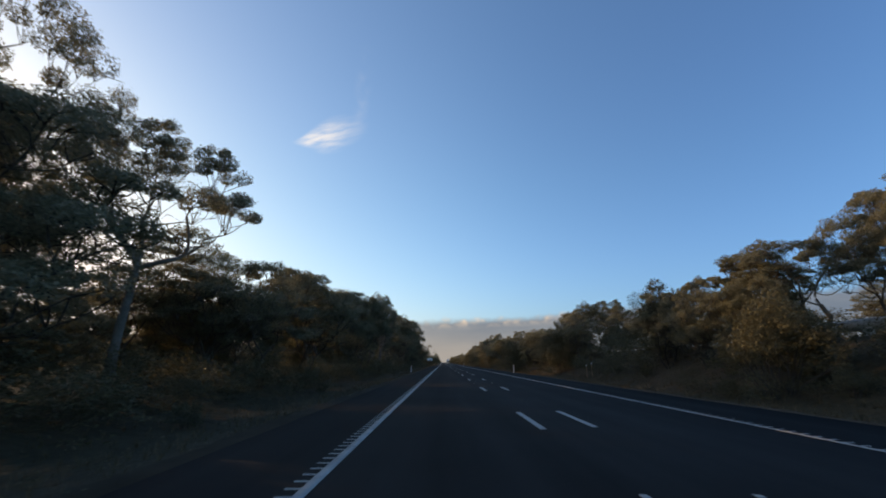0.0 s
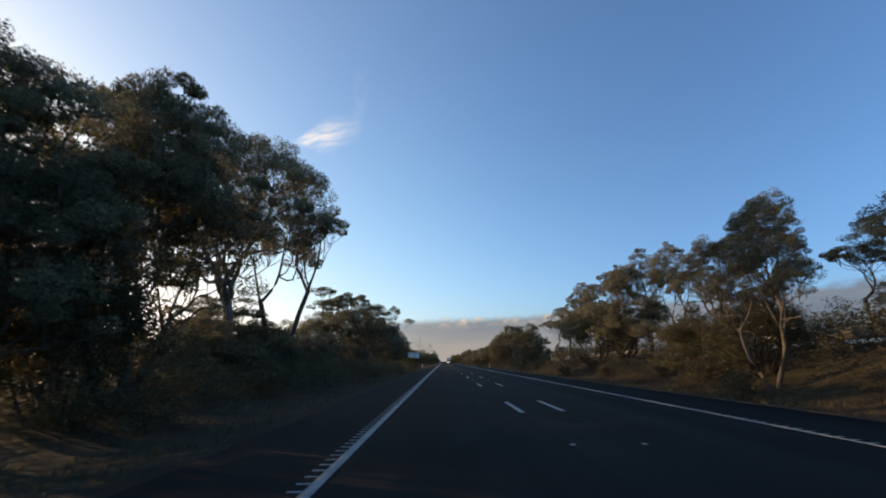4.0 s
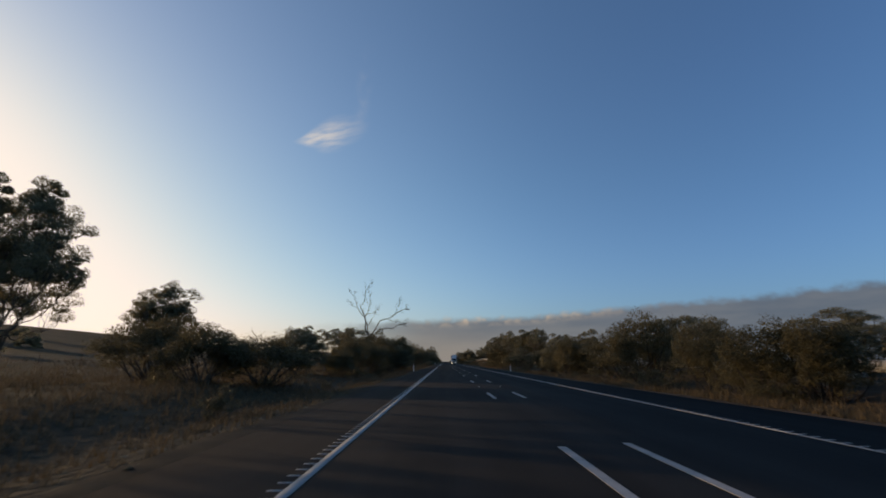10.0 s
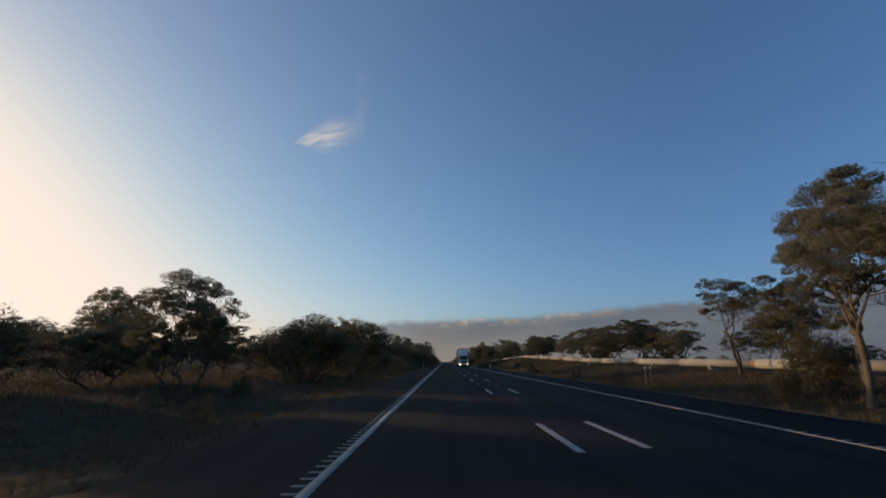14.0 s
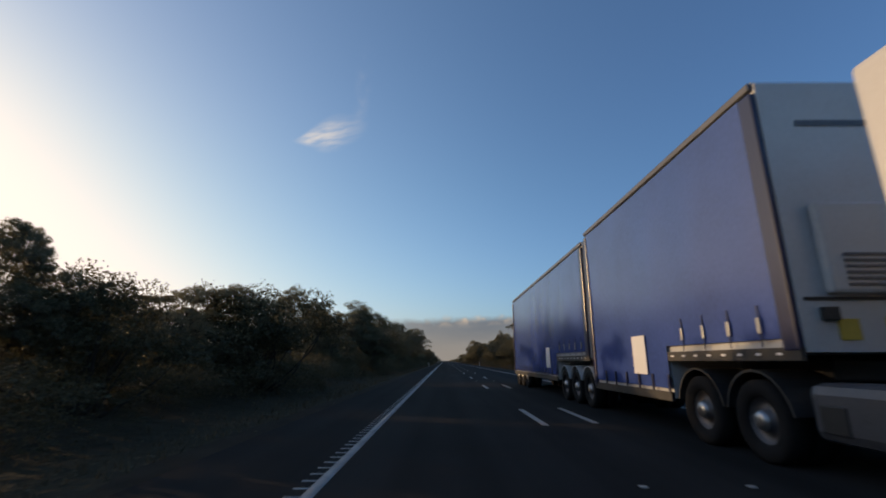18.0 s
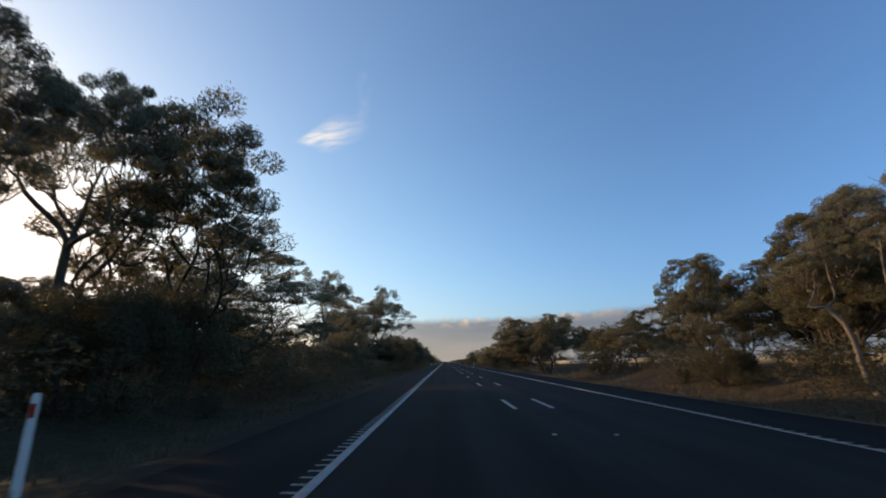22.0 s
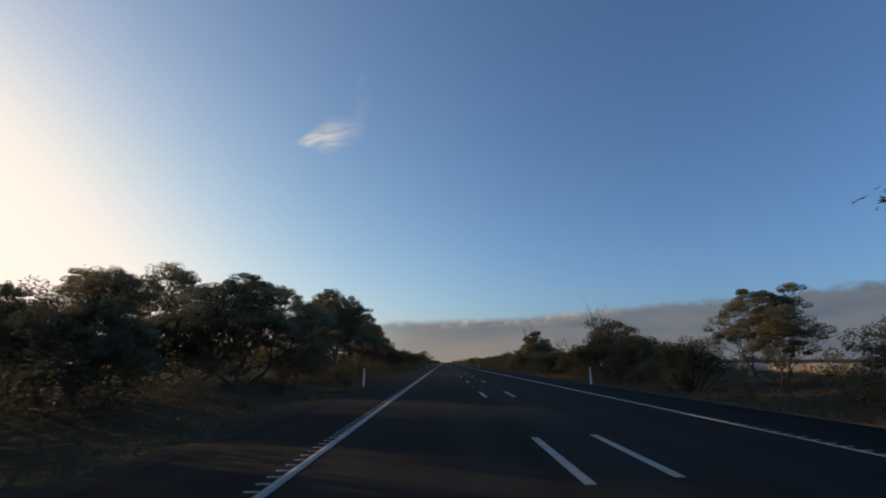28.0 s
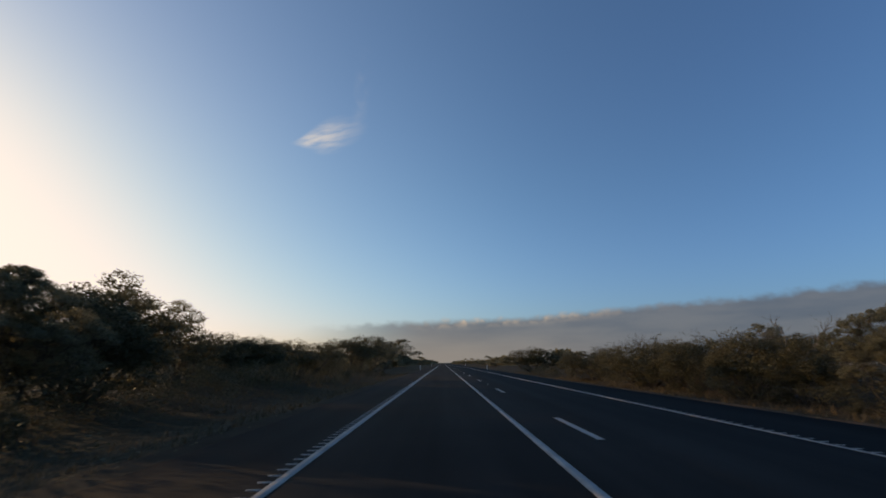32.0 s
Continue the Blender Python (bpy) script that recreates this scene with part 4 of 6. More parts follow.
mallee(14.5, 82.0, 5.2, 3.0, 1, 315)
gum(18.0, 100.0, 8.1, 3.3, 4, 315)
mallee(14.5, 105.7, 6.8, 3.5, 5, 120)
gum(18.0, 105.9, 8.5, 1.9, 0, 135)
mallee(16.0, 112.5, 7.7, 2.5, 2, 180)
mallee(15.5, 118.7, 7.4, 4.1, 1, 300)
mallee(14.5, 126.9, 7.6, 3.0, 3, 240)
gum(13.0, 135.4, 7.5, 2.3, 6, 135)
gum(20.0, 136.7, 7.7, 2.4, 4, 315)
bush(14.0, 137.3, 4.3, 1.8, 3, 255)
gum(17.0, 139.9, 10.0, 2.2, 2, 15)
bush(13.0, 140.7, 4.2, 1.8, 3, 15)
gum(15.5, 142.3, 8.1, 2.1, 2, 285)
gum(17.0, 149.1, 9.4, 2.0, 4, 45)
mallee(14.5, 152.4, 8.7, 3.3, 6, 240)
gum(17.0, 154.1, 10.5, 2.9, 9, 195)
mallee(14.5, 159.7, 8.5, 3.2, 0, 135)
mallee(15.2, 164.2, 8.5, 2.5, 9, 315)
gum(14.5, 170.8, 7.6, 2.8, 4, 330)
mallee(13.0, 183.9, 6.5, 2.6, 1, 330)
bush(12.2, 212.8, 5.3, 2.2, 5, 225)
mallee(17.7, 220.9, 9.0, 2.6, 1, 60)
gum(15.5, 221.7, 9.3, 2.7, 4, 270)
gum(17.7, 224.0, 9.8, 4.3, 5, 75)
mallee(15.3, 229.4, 8.6, 3.9, 1, 240)
mallee(14.8, 230.3, 7.6, 3.0, 6, 60)
mallee(13.7, 231.3, 6.8, 2.2, 7, 180)
mallee(16.0, 237.7, 8.4, 2.5, 6, 60)
mallee(16.0, 241.7, 6.0, 2.5, 6, 255)
mallee(14.3, 250.5, 6.5, 2.3, 6, 195)
mallee(16.0, 253.1, 6.7, 2.1, 9, 90)
bush(13.0, 254.6, 3.3, 1.5, 5, 285)
mallee(14.5, 254.8, 5.7, 2.3, 3, 240)
mallee(14.5, 259.1, 5.1, 2.2, 6, 150)
gum(26.3, 260.2, 10.5, 3.9, 4, 315)
mallee(14.5, 265.4, 5.5, 3.4, 9, 315)
mallee(14.5, 275.7, 5.5, 3.2, 5, 45)
mallee(15.0, 281.0, 6.0, 4.4, 3, 60)
mallee(16.0, 282.8, 6.7, 3.5, 8, 330)
gum(18.5, 288.0, 7.2, 3.2, 1, 240)
bush(12.7, 288.5, 3.3, 2.3, 2, 90)
bush(11.9, 293.4, 3.5, 1.9, 2, 120)
bush(14.0, 294.2, 4.2, 2.0, 5, 330)
bush(14.5, 304.2, 4.4, 1.9, 0, 210)
bush(13.0, 308.2, 2.7, 1.1, 2, 75)
bush(13.0, 308.6, 2.7, 1.3, 0, 240)
bush(12.3, 309.9, 2.8, 1.5, 0, 60)
bush(13.0, 312.0, 1.9, 1.2, 4, 255)
bush(13.0, 314.8, 3.3, 1.4, 0, 60)
bush(13.0, 321.3, 4.3, 2.1, 0, 0)
mallee(18.0, 327.0, 4.6, 2.7, 3, 165)
bush(14.5, 328.3, 3.9, 2.9, 6, 225)
full_mallee(26.3, 336.4, 5.4, 3.5, 9, 180)
bush(15.2, 338.2, 3.0, 2.7, 5, 255)
bush(14.0, 339.4, 2.3, 1.0, 7, 180)
bush(13.0, 339.4, 3.9, 1.8, 7, 345)
bush(14.0, 342.4, 2.5, 1.3, 6, 120)
full_mallee(13.0, 344.9, 3.6, 1.6, 1, 210)
mallee(18.0, 348.2, 5.2, 1.7, 2, 255)
bush(14.0, 350.1, 3.0, 1.7, 0, 345)
mallee(18.0, 351.1, 4.3, 2.6, 5, 15)
bush(14.0, 355.0, 3.6, 2.1, 3, 180)
mallee(13.0, 367.7, 3.6, 2.5, 9, 0)
bush(15.0, 371.2, 2.2, 1.0, 0, 105)
mallee(19.0, 371.2, 5.0, 1.5, 3, 210)
gum(17.0, 375.6, 7.0, 1.7, 4, 240)
bush(14.0, 378.5, 2.9, 1.7, 0, 75)
gum(18.5, 379.7, 7.5, 2.2, 2, 300)
mallee(18.5, 383.5, 6.9, 2.8, 5, 150)
mallee(17.0, 384.8, 7.5, 2.8, 5, 15)
bush(14.0, 384.9, 3.3, 2.1, 3, 210)
mallee(17.0, 393.1, 7.2, 3.0, 4, 285)
mallee(27.0, 396.0, 7.5, 2.9, 5, 330)
bush(14.0, 399.1, 3.0, 1.8, 3, 0)
bush(13.5, 399.1, 5.3, 3.4, 0, 330)
gum(17.3, 400.2, 4.9, 1.3, 3, 45)
gum(17.0, 401.0, 7.3, 1.8, 9, 330)
bush(14.0, 409.0, 4.0, 2.1, 1, 165)
gum(17.0, 410.1, 9.1, 2.3, 2, 0)
bush(13.0, 413.9, 3.3, 1.7, 1, 75)
gum(18.5, 417.6, 7.7, 2.2, 5, 240)
mallee(16.0, 421.0, 8.2, 4.6, 2, 315)
gum(13.0, 424.4, 6.9, 1.9, 2, 45)
bush(14.0, 427.1, 2.9, 1.3, 4, 345)
gum(17.0, 428.5, 9.7, 2.4, 0, 0)
mallee(18.0, 433.2, 5.6, 1.9, 5, 330)
gum(18.0, 437.9, 6.4, 2.2, 8, 240)
mallee(28.0, 471.3, 6.4, 2.2, 4, 105)
mallee(26.0, 471.3, 7.0, 4.2, 5, 180)
mallee(25.3, 479.9, 6.7, 4.2, 6, 210)
mallee(25.5, 487.3, 7.1, 4.5, 2, 300)
mallee(28.0, 511.1, 7.5, 2.9, 1, 315)
mallee(22.6, 518.0, 7.3, 3.3, 4, 180)
mallee(27.0, 527.9, 7.8, 2.7, 9, 270)
mallee(26.0, 528.6, 7.1, 2.8, 9, 15)
mallee(27.0, 530.3, 8.1, 4.6, 5, 120)
mallee(30.0, 540.6, 7.2, 3.1, 4, 30)
mallee(26.0, 544.1, 8.4, 2.3, 9, 225)
mallee(21.3, 548.2, 7.7, 3.5, 4, 165)
bush(16.0, 579.1, 4.7, 1.5, 0, 90)
mallee(27.0, 584.5, 8.0, 3.0, 9, 135)
mallee(18.7, 588.8, 7.4, 2.1, 4, 345)
mallee(18.0, 589.0, 7.5, 2.9, 6, 315)
mallee(17.3, 589.5, 7.5, 2.4, 7, 195)
mallee(29.5, 593.2, 7.4, 3.5, 9, 240)
bush(15.0, 593.9, 4.3, 2.8, 0, 60)
mallee(13.9, 598.7, 7.2, 3.7, 2, 345)
bush(12.0, 599.8, 2.6, 1.4, 5, 315)
mallee(15.3, 600.2, 7.5, 3.6, 2, 0)
gum(16.2, 601.0, 8.1, 2.6, 8, 165)
bush(12.5, 602.6, 2.9, 1.6, 7, 165)
gum(17.0, 604.5, 9.3, 2.8, 0, 195)
gum(17.0, 606.2, 9.8, 2.3, 4, 165)
bush(14.0, 608.4, 3.5, 1.7, 7, 315)
full_mallee(15.5, 608.9, 5.8, 2.2, 2, 300)
mallee(16.0, 611.2, 6.5, 2.6, 3, 225)
gum(27.8, 612.7, 11.2, 5.5, 0, 105)
bush(14.0, 613.1, 3.9, 2.0, 5, 150)
mallee(15.0, 618.9, 5.8, 3.5, 5, 75)
mallee(14.5, 619.7, 6.1, 2.3, 2, 285)
mallee(16.0, 633.5, 5.3, 3.6, 5, 225)
mallee(16.0, 633.6, 6.0, 3.4, 0, 135)
mallee(17.0, 634.6, 6.9, 2.9, 1, 300)
mallee(16.0, 638.7, 5.5, 1.6, 2, 300)
bush(14.0, 640.0, 3.7, 1.9, 3, 60)
gum(27.0, 641.4, 10.1, 3.4, 8, 135)
bush(14.0, 642.4, 3.6, 1.7, 4, 180)
gum(17.0, 644.3, 6.3, 2.6, 2, 270)
mallee(15.0, 648.7, 7.8, 2.7, 6, 45)
gum(17.0, 657.5, 9.7, 2.4, 0, 195)
gum(14.8, 659.7, 7.1, 2.4, 8, 300)
mallee(17.0, 662.6, 8.1, 2.9, 6, 255)
mallee(18.5, 663.4, 9.2, 2.7, 3, 210)
bush(14.0, 666.8, 2.3, 1.4, 3, 270)
mallee(19.0, 667.7, 8.2, 3.5, 6, 90)
mallee(15.5, 669.3, 7.1, 2.4, 8, 135)
mallee(18.0, 676.4, 9.0, 2.6, 4, 45)
mallee(17.0, 683.2, 5.7, 3.0, 1, 195)
bush(15.5, 687.6, 4.9, 1.8, 2, 285)
mallee(12.1, 697.6, 6.4, 2.1, 4, 345)
mallee(15.2, 706.5, 8.0, 3.1, 4, 60)
mallee(27.7, 720.9, 6.8, 2.9, 4, 315)
mallee(45.0, 727.0, 7.0, 2.6, 4, 30)
mallee(27.0, 729.5, 7.6, 2.9, 4, 150)
mallee(18.3, 729.6, 6.7, 2.5, 9, 90)
mallee(27.0, 730.1, 7.8, 3.4, 2, 90)
mallee(45.0, 730.4, 7.5, 4.0, 4, 45)
full_mallee(18.0, 732.4, 8.9, 3.6, 4, 45)
mallee(16.0, 734.3, 8.6, 5.6, 8, 270)
mallee(23.0, 734.5, 7.9, 2.9, 2, 255)
gum(16.3, 735.3, 9.7, 3.0, 3, 210)
mallee(41.3, 736.2, 8.1, 3.2, 2, 30)
mallee(14.1, 738.1, 10.4, 3.9, 3, 300)
bush(15.0, 744.2, 4.4, 1.7, 3, 240)
full_mallee(15.5, 749.6, 4.6, 3.1, 9, 15)
bush(12.2, 749.8, 4.8, 2.2, 5, 75)
mallee(18.0, 757.9, 9.0, 3.1, 2, 240)
mallee(18.0, 765.6, 6.5, 2.1, 1, 0)
bush(14.0, 766.7, 3.2, 1.3, 0, 330)
bush(14.0, 769.0, 3.1, 1.2, 3, 150)
mallee(15.0, 771.4, 6.3, 3.0, 3, 15)
gum(27.7, 771.6, 13.0, 4.4, 2, 60)
full_mallee(14.6, 790.9, 5.3, 4.4, 9, 270)
full_mallee(14.4, 803.7, 5.3, 3.6, 6, 255)
bush(14.0, 824.0, 2.8, 1.2, 2, 105)
bush(16.2, 827.0, 5.8, 5.8, 5, 60)
mallee(16.2, 829.5, 7.3, 2.3, 9, 255)
bush(14.0, 832.5, 3.3, 1.6, 4, 285)
mallee(15.0, 840.0, 4.7, 2.0, 5, 135)
bush(13.0, 843.3, 2.5, 2.0, 7, 285)
bush(14.0, 851.4, 3.0, 1.9, 7, 300)
bush(15.2, 859.2, 4.7, 4.8, 4, 225)
bush(14.0, 867.2, 2.4, 2.1, 0, 150)
mallee(18.5, 867.7, 5.5, 2.3, 3, 210)
mallee(17.0, 868.3, 4.8, 1.4, 3, 105)
bush(14.0, 873.2, 2.8, 1.5, 2, 210)
bush(13.0, 873.3, 2.4, 1.9, 5, 210)
bush(14.0, 882.7, 2.9, 1.3, 2, 270)
bush(14.0, 886.2, 2.3, 1.3, 2, 315)
mallee(15.0, 892.8, 6.2, 2.2, 6, 195)
mallee(17.0, 893.7, 5.0, 1.8, 8, 330)
mallee(16.0, 896.2, 5.9, 2.3, 4, 225)
bush(14.0, 898.3, 3.6, 1.4, 5, 15)
bush(14.0, 898.8, 3.3, 2.2, 1, 180)
bush(15.5, 903.7, 3.6, 1.4, 0, 0)
bush(14.0, 905.7, 2.7, 2.5, 5, 285)
bush(14.0, 909.0, 2.9, 1.9, 5, 255)
bush(13.3, 912.0, 3.4, 1.4, 5, 195)
bush(14.0, 914.7, 2.5, 1.3, 3, 105)
bush(13.0, 919.8, 2.1, 1.9, 1, 210)
bush(14.0, 925.4, 3.0, 1.8, 0, 120)
bush(14.7, 926.6, 2.5, 1.9, 2, 75)
mallee(18.5, 927.4, 3.9, 2.2, 6, 0)
bush(13.0, 929.3, 2.6, 2.0, 7, 210)
bush(14.0, 935.4, 2.4, 1.6, 7, 30)
bush(14.0, 940.0, 2.7, 1.3, 7, 90)
bush(14.0, 941.3, 3.1, 1.4, 6, 60)
bush(13.0, 945.9, 2.8, 2.3, 5, 165)
bush(16.2, 946.7, 3.0, 1.7, 7, 105)
mallee(22.1, 947.8, 3.2, 1.6, 2, 210)
mallee(13.0, 950.1, 2.9, 1.3, 2, 240)
mallee(17.3, 952.8, 3.1, 1.2, 9, 345)
bush(13.0, 953.1, 2.2, 1.1, 6, 165)
bush(12.5, 955.3, 2.4, 1.6, 0, 330)
mallee(17.0, 955.5, 3.1, 1.1, 2, 135)
bush(13.0, 956.7, 1.6, 1.1, 7, 165)
bush(13.0, 960.3, 2.4, 1.9, 0, 90)
bush(12.5, 961.3, 1.6, 1.3, 2, 195)
bush(20.0, 962.0, 2.7, 2.1, 2, 285)
bush(12.7, 964.7, 2.4, 2.6, 0, 15)
mallee(22.0, 967.6, 3.8, 1.3, 4, 30)
bush(18.6, 972.8, 2.7, 2.4, 7, 300)
bush(12.6, 974.1, 2.3, 2.4, 0, 75)
bush(13.6, 1002.2, 3.3, 3.4, 5, 30)
dead(17.0, 233.3, 11.5, 1.9, 5, 180)
dead(14.0, 291.3, 4.4, 0.8, 0, 45)
dead(17.0, 323.7, 4.0, 1.2, 1, 105)
dead(19.0, 343.0, 4.6, 1.1, 7, 75)
dead(19.0, 344.9, 4.8, 1.0, 6, 45)
dead(18.0, 751.0, 6.1, 0.9, 2, 180)
dead(19.0, 752.3, 6.2, 0.8, 6, 270)
dead(18.0, 752.7, 7.2, 1.0, 3, 60)
dead(17.0, 831.9, 9.2, 1.0, 7, 210)
dead(16.0, 861.9, 5.9, 1.5, 6, 0)
dead(17.5, 868.6, 8.1, 0.8, 1, 195)
dead(18.0, 884.0, 4.9, 0.9, 0, 270)
dead(18.0, 888.8, 5.2, 1.2, 6, 255)
dead(16.0, 898.3, 8.5, 1.1, 4, 270)
dead(17.0, 914.1, 3.2, 0.8, 0, 180)
dead(17.0, 927.3, 3.7, 0.9, 7, 15)
dead(17.0, 934.6, 3.2, 1.0, 6, 0)

# fallen limbs on the verge
def fallen_branch(x, y, length, turn, seed):
    rng = np.random.default_rng(seed)
    main = bent(rng, (0, 0, 0.10), (length, 0, 0.16), 0.06, 7)
    main[:, 2] = np.maximum(main[:, 2], 0.08)
    bits = [tube(main, np.linspace(0.11, 0.03, 7), 7)]
    for k in (2, 3, 4, 5):
        way = np.array([rng.uniform(0.2, 0.8), rng.uniform(-0.8, 0.8), rng.uniform(0.05, 0.6)]) * length * 0.28
        bits.append(tube(bent(rng, main[k], main[k] + way, 0.12, 4), [0.05, 0.035, 0.02, 0.01], 5))
    ob = new("fallen_branch", data_mesh("fallen_branch", *gather(bits), PALE_BARK, True))
    ob.matrix_world = Matrix.Translation((x, y, ground_z(x, y))) @ Matrix.Rotation(radians(turn), 4, "Z")
    return tagged(ob, "pale fallen eucalyptus branch lying in dry grass", "branch", "fallen branches")


for i, (x, y, length, turn) in enumerate(((13.4, 372.0, 3.6, 200), (14.6, 376.5, 3.0, 150), (13.0, 255.0, 3.2, 170), (14.2, 283.5, 3.8, 120), (13.6, 60.5, 2.6, 160),
                                          (14.0, 905.0, 3.0, 40), (14.2, 856.0, 3.0, 80), (13.4, 212.0, 3.4, 110))):
    fallen_branch(x, y, length, turn, 90 + i)


# dead trees among the low scrub at the end, and one gum whose crown hangs over the start
for x, y, tall, wide, form, turn in ((-13.0, 900.5, 6.2, 1.9, 1, 40), (-12.5, 907.5, 6.6, 1.9, 2, 200), (17.5, 752.5, 7.6, 1.6, 0, 70), (16.5, 755.0, 6.6, 1.3, 3, 10),
                                     (18.0, 754.5, 8.2, 2.4, 1, 20), (18.2, 926.0, 4.6, 1.1, 1, 80), (20.5, 925.0, 4.7, 1.2, 2, 30), (19.0, 931.0, 4.2, 1.2, 3, 140), (20.0, 938.5, 4.4, 1.3, 0, 10)):
    dead(x, y, tall, wide, form, turn)
for x, y, tall, wide in ((-12.3, 8.4, 12.8, 3.0),):
    gum(x, y, tall, wide, 8, 60)


# the great dead gum that stands over the hedge: each limb runs outwards and upwards through a few bends
def bough(rng, bends, r0, r1, twigs):
    """A crooked bare limb through its bends, with forking twigs towards its end."""
    pts = [np.array((a, 0.25 * rng.normal(), b)) for a, b in bends]
    path = np.concatenate([bent(rng, a, b, 0.05, 5)[:-1] for a, b in zip(pts, pts[1:])] + [pts[-1][None]])
    wood = [tube(path, np.linspace(r0, r1, len(path)), 7)]

    def twig(a, way, length, r, depth):
        p = bent(rng, a, a + way * length, 0.10, 4)
        wood.append(tube(p, np.linspace(r, r * 0.5, 4), 4))
        for k in range(3 if depth else 0):
            turn = way + rng.normal(0, 0.38, 3)
            twig(p[rng.integers(1, 4)], turn / np.linalg.norm(turn), length * rng.uniform(0.45, 0.75), r * 0.6, depth - 1)

    n = len(path)
    for k in range(twigs):
        q = 1 - 0.62 * rng.random() ** 1.6
        i = min(n - 2, int(q * (n - 1)))
        way = path[i + 1] - path[i]
        way = way / np.linalg.norm(way) + rng.normal(0, 0.45, 3)
        twig(path[i], way / np.linalg.norm(way), rng.uniform(0.35, 0.85), 0.02, 2 if q > 0.75 else 1)
    return gather(wood)


great = new("dead_tree")
great.location = (-12.1, 365.3, ground_z(-12.1, 365.3))
rng = np.random.default_rng(18)
attach("trunk", data_mesh("dead_wood", *tube(bent(rng, (0, 0, -0.3), (0, 0, 5.1), 0.03, 6), np.linspace(0.30, 0.20, 6), 9), DEAD_WOOD, True), great)
for bends, r0, r1, twigs in (
        (((0, 4.9), (-0.75, 6.5), (-0.75, 7.5), (-1.05, 8.5), (-1.6, 9.9), (-1.0, 12.3), (-0.1, 14.0)), 0.17, 0.03, 15),
        (((-1.05, 8.4), (-2.1, 10.0), (-2.5, 11.0), (-3.5, 12.9)), 0.07, 0.02, 8),
        (((-1.9, 9.6), (-3.0, 10.2), (-3.9, 11.1)), 0.05, 0.015, 5),
        (((0.05, 4.9), (-0.3, 6.9), (-0.9, 8.2), (-0.3, 9.5), (0.0, 12.2)), 0.13, 0.03, 12),
        (((-0.3, 6.9), (0.45, 8.2), (1.3, 9.8)), 0.06, 0.02, 5),
        (((-0.6, 8.8), (0.3, 9.0), (0.9, 9.2)), 0.03, 0.012, 4),
        (((0.1, 4.9), (1.2, 5.8), (1.9, 6.3), (3.5, 6.4), (4.5, 7.0), (5.8, 7.1)), 0.14, 0.025, 12),
        (((0.1, 5.0), (1.0, 6.4), (1.6, 7.7), (2.8, 8.0), (4.2, 8.9), (6.1, 9.7)), 0.15, 0.025, 14),
        (((4.2, 8.9), (4.5, 10.0), (4.9, 11.0)), 0.045, 0.015, 8),
        (((2.8, 8.0), (4.2, 7.6), (5.6, 7.3)), 0.05, 0.015, 8)):
    attach("limb", data_mesh("dead_wood", *bough(rng, bends, 0.8 * r0, 0.8 * r1, twigs), DEAD_WOOD, True), great)
tagged(great, "large bare dead gum with wide forking limbs above dark bushes", "dead tree", "dead trees")


# undergrowth between the trees: start, end, how many, depth range from the road, height range
def undergrowth(make, side, y0, y1, count, near, far, low, high, seed):
    r = random.Random(seed)
    for i in range(count):
        y = y0 + (y1 - y0) * (i + r.random()) / count
        x = side * r.uniform(near, far)
        tall = r.uniform(low, high)
        make(x, y, ground_z(x, y) + tall, tall * r.uniform(0.46, 0.68), r.randrange(60), r.uniform(0, 360))


def thicket(name, label, rows, seed, leaf, mat, leaves=80):
    """Many bushes too alike to count, as one mesh: start, end, how many, depth range, height range."""
    rng = np.random.default_rng(seed)
    kinds = [bushy_shape(400 + k, 3.0, 1.9, 22, 0.66, leaves, leaf)[1][0] for k in range(4)]
    out = []
    for side, y0, y1, count, near, far, low, high in rows:
        for i in range(count):
            y = y0 + (y1 - y0) * (i + rng.random()) / count
            x = side * rng.uniform(near, far)
            tall = rng.uniform(low, high)
            a, s, w = rng.uniform(0, 6.28), tall / 3.0, tall / 3.0 * rng.uniform(0.95, 1.5)
            v = kinds[rng.integers(4)]
            c, d = math.cos(a), math.sin(a)
            out.append(np.stack([x + w * (v[:, 0] * c - v[:, 1] * d), y + w * (v[:, 0] * d + v[:, 1] * c), ground_z(x, y) + s * v[:, 2]], 1))
    v = np.concatenate(out)
    return tagged(new(name, data_mesh(name, v, np.arange(len(v)).reshape(-1, 3), mat)), label, "undergrowth", kind="stuff")


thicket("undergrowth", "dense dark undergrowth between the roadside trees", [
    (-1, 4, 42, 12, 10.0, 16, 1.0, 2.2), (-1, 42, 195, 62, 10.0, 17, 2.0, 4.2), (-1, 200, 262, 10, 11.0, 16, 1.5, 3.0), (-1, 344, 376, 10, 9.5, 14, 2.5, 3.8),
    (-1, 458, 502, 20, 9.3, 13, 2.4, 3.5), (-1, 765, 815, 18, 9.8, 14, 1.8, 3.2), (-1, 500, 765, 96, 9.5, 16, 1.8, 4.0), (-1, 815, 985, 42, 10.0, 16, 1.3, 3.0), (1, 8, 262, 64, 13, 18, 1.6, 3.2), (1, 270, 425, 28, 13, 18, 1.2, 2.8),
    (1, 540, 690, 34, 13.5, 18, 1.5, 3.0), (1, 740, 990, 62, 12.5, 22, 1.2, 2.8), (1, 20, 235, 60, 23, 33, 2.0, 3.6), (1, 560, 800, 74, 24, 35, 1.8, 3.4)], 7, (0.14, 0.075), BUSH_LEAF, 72)
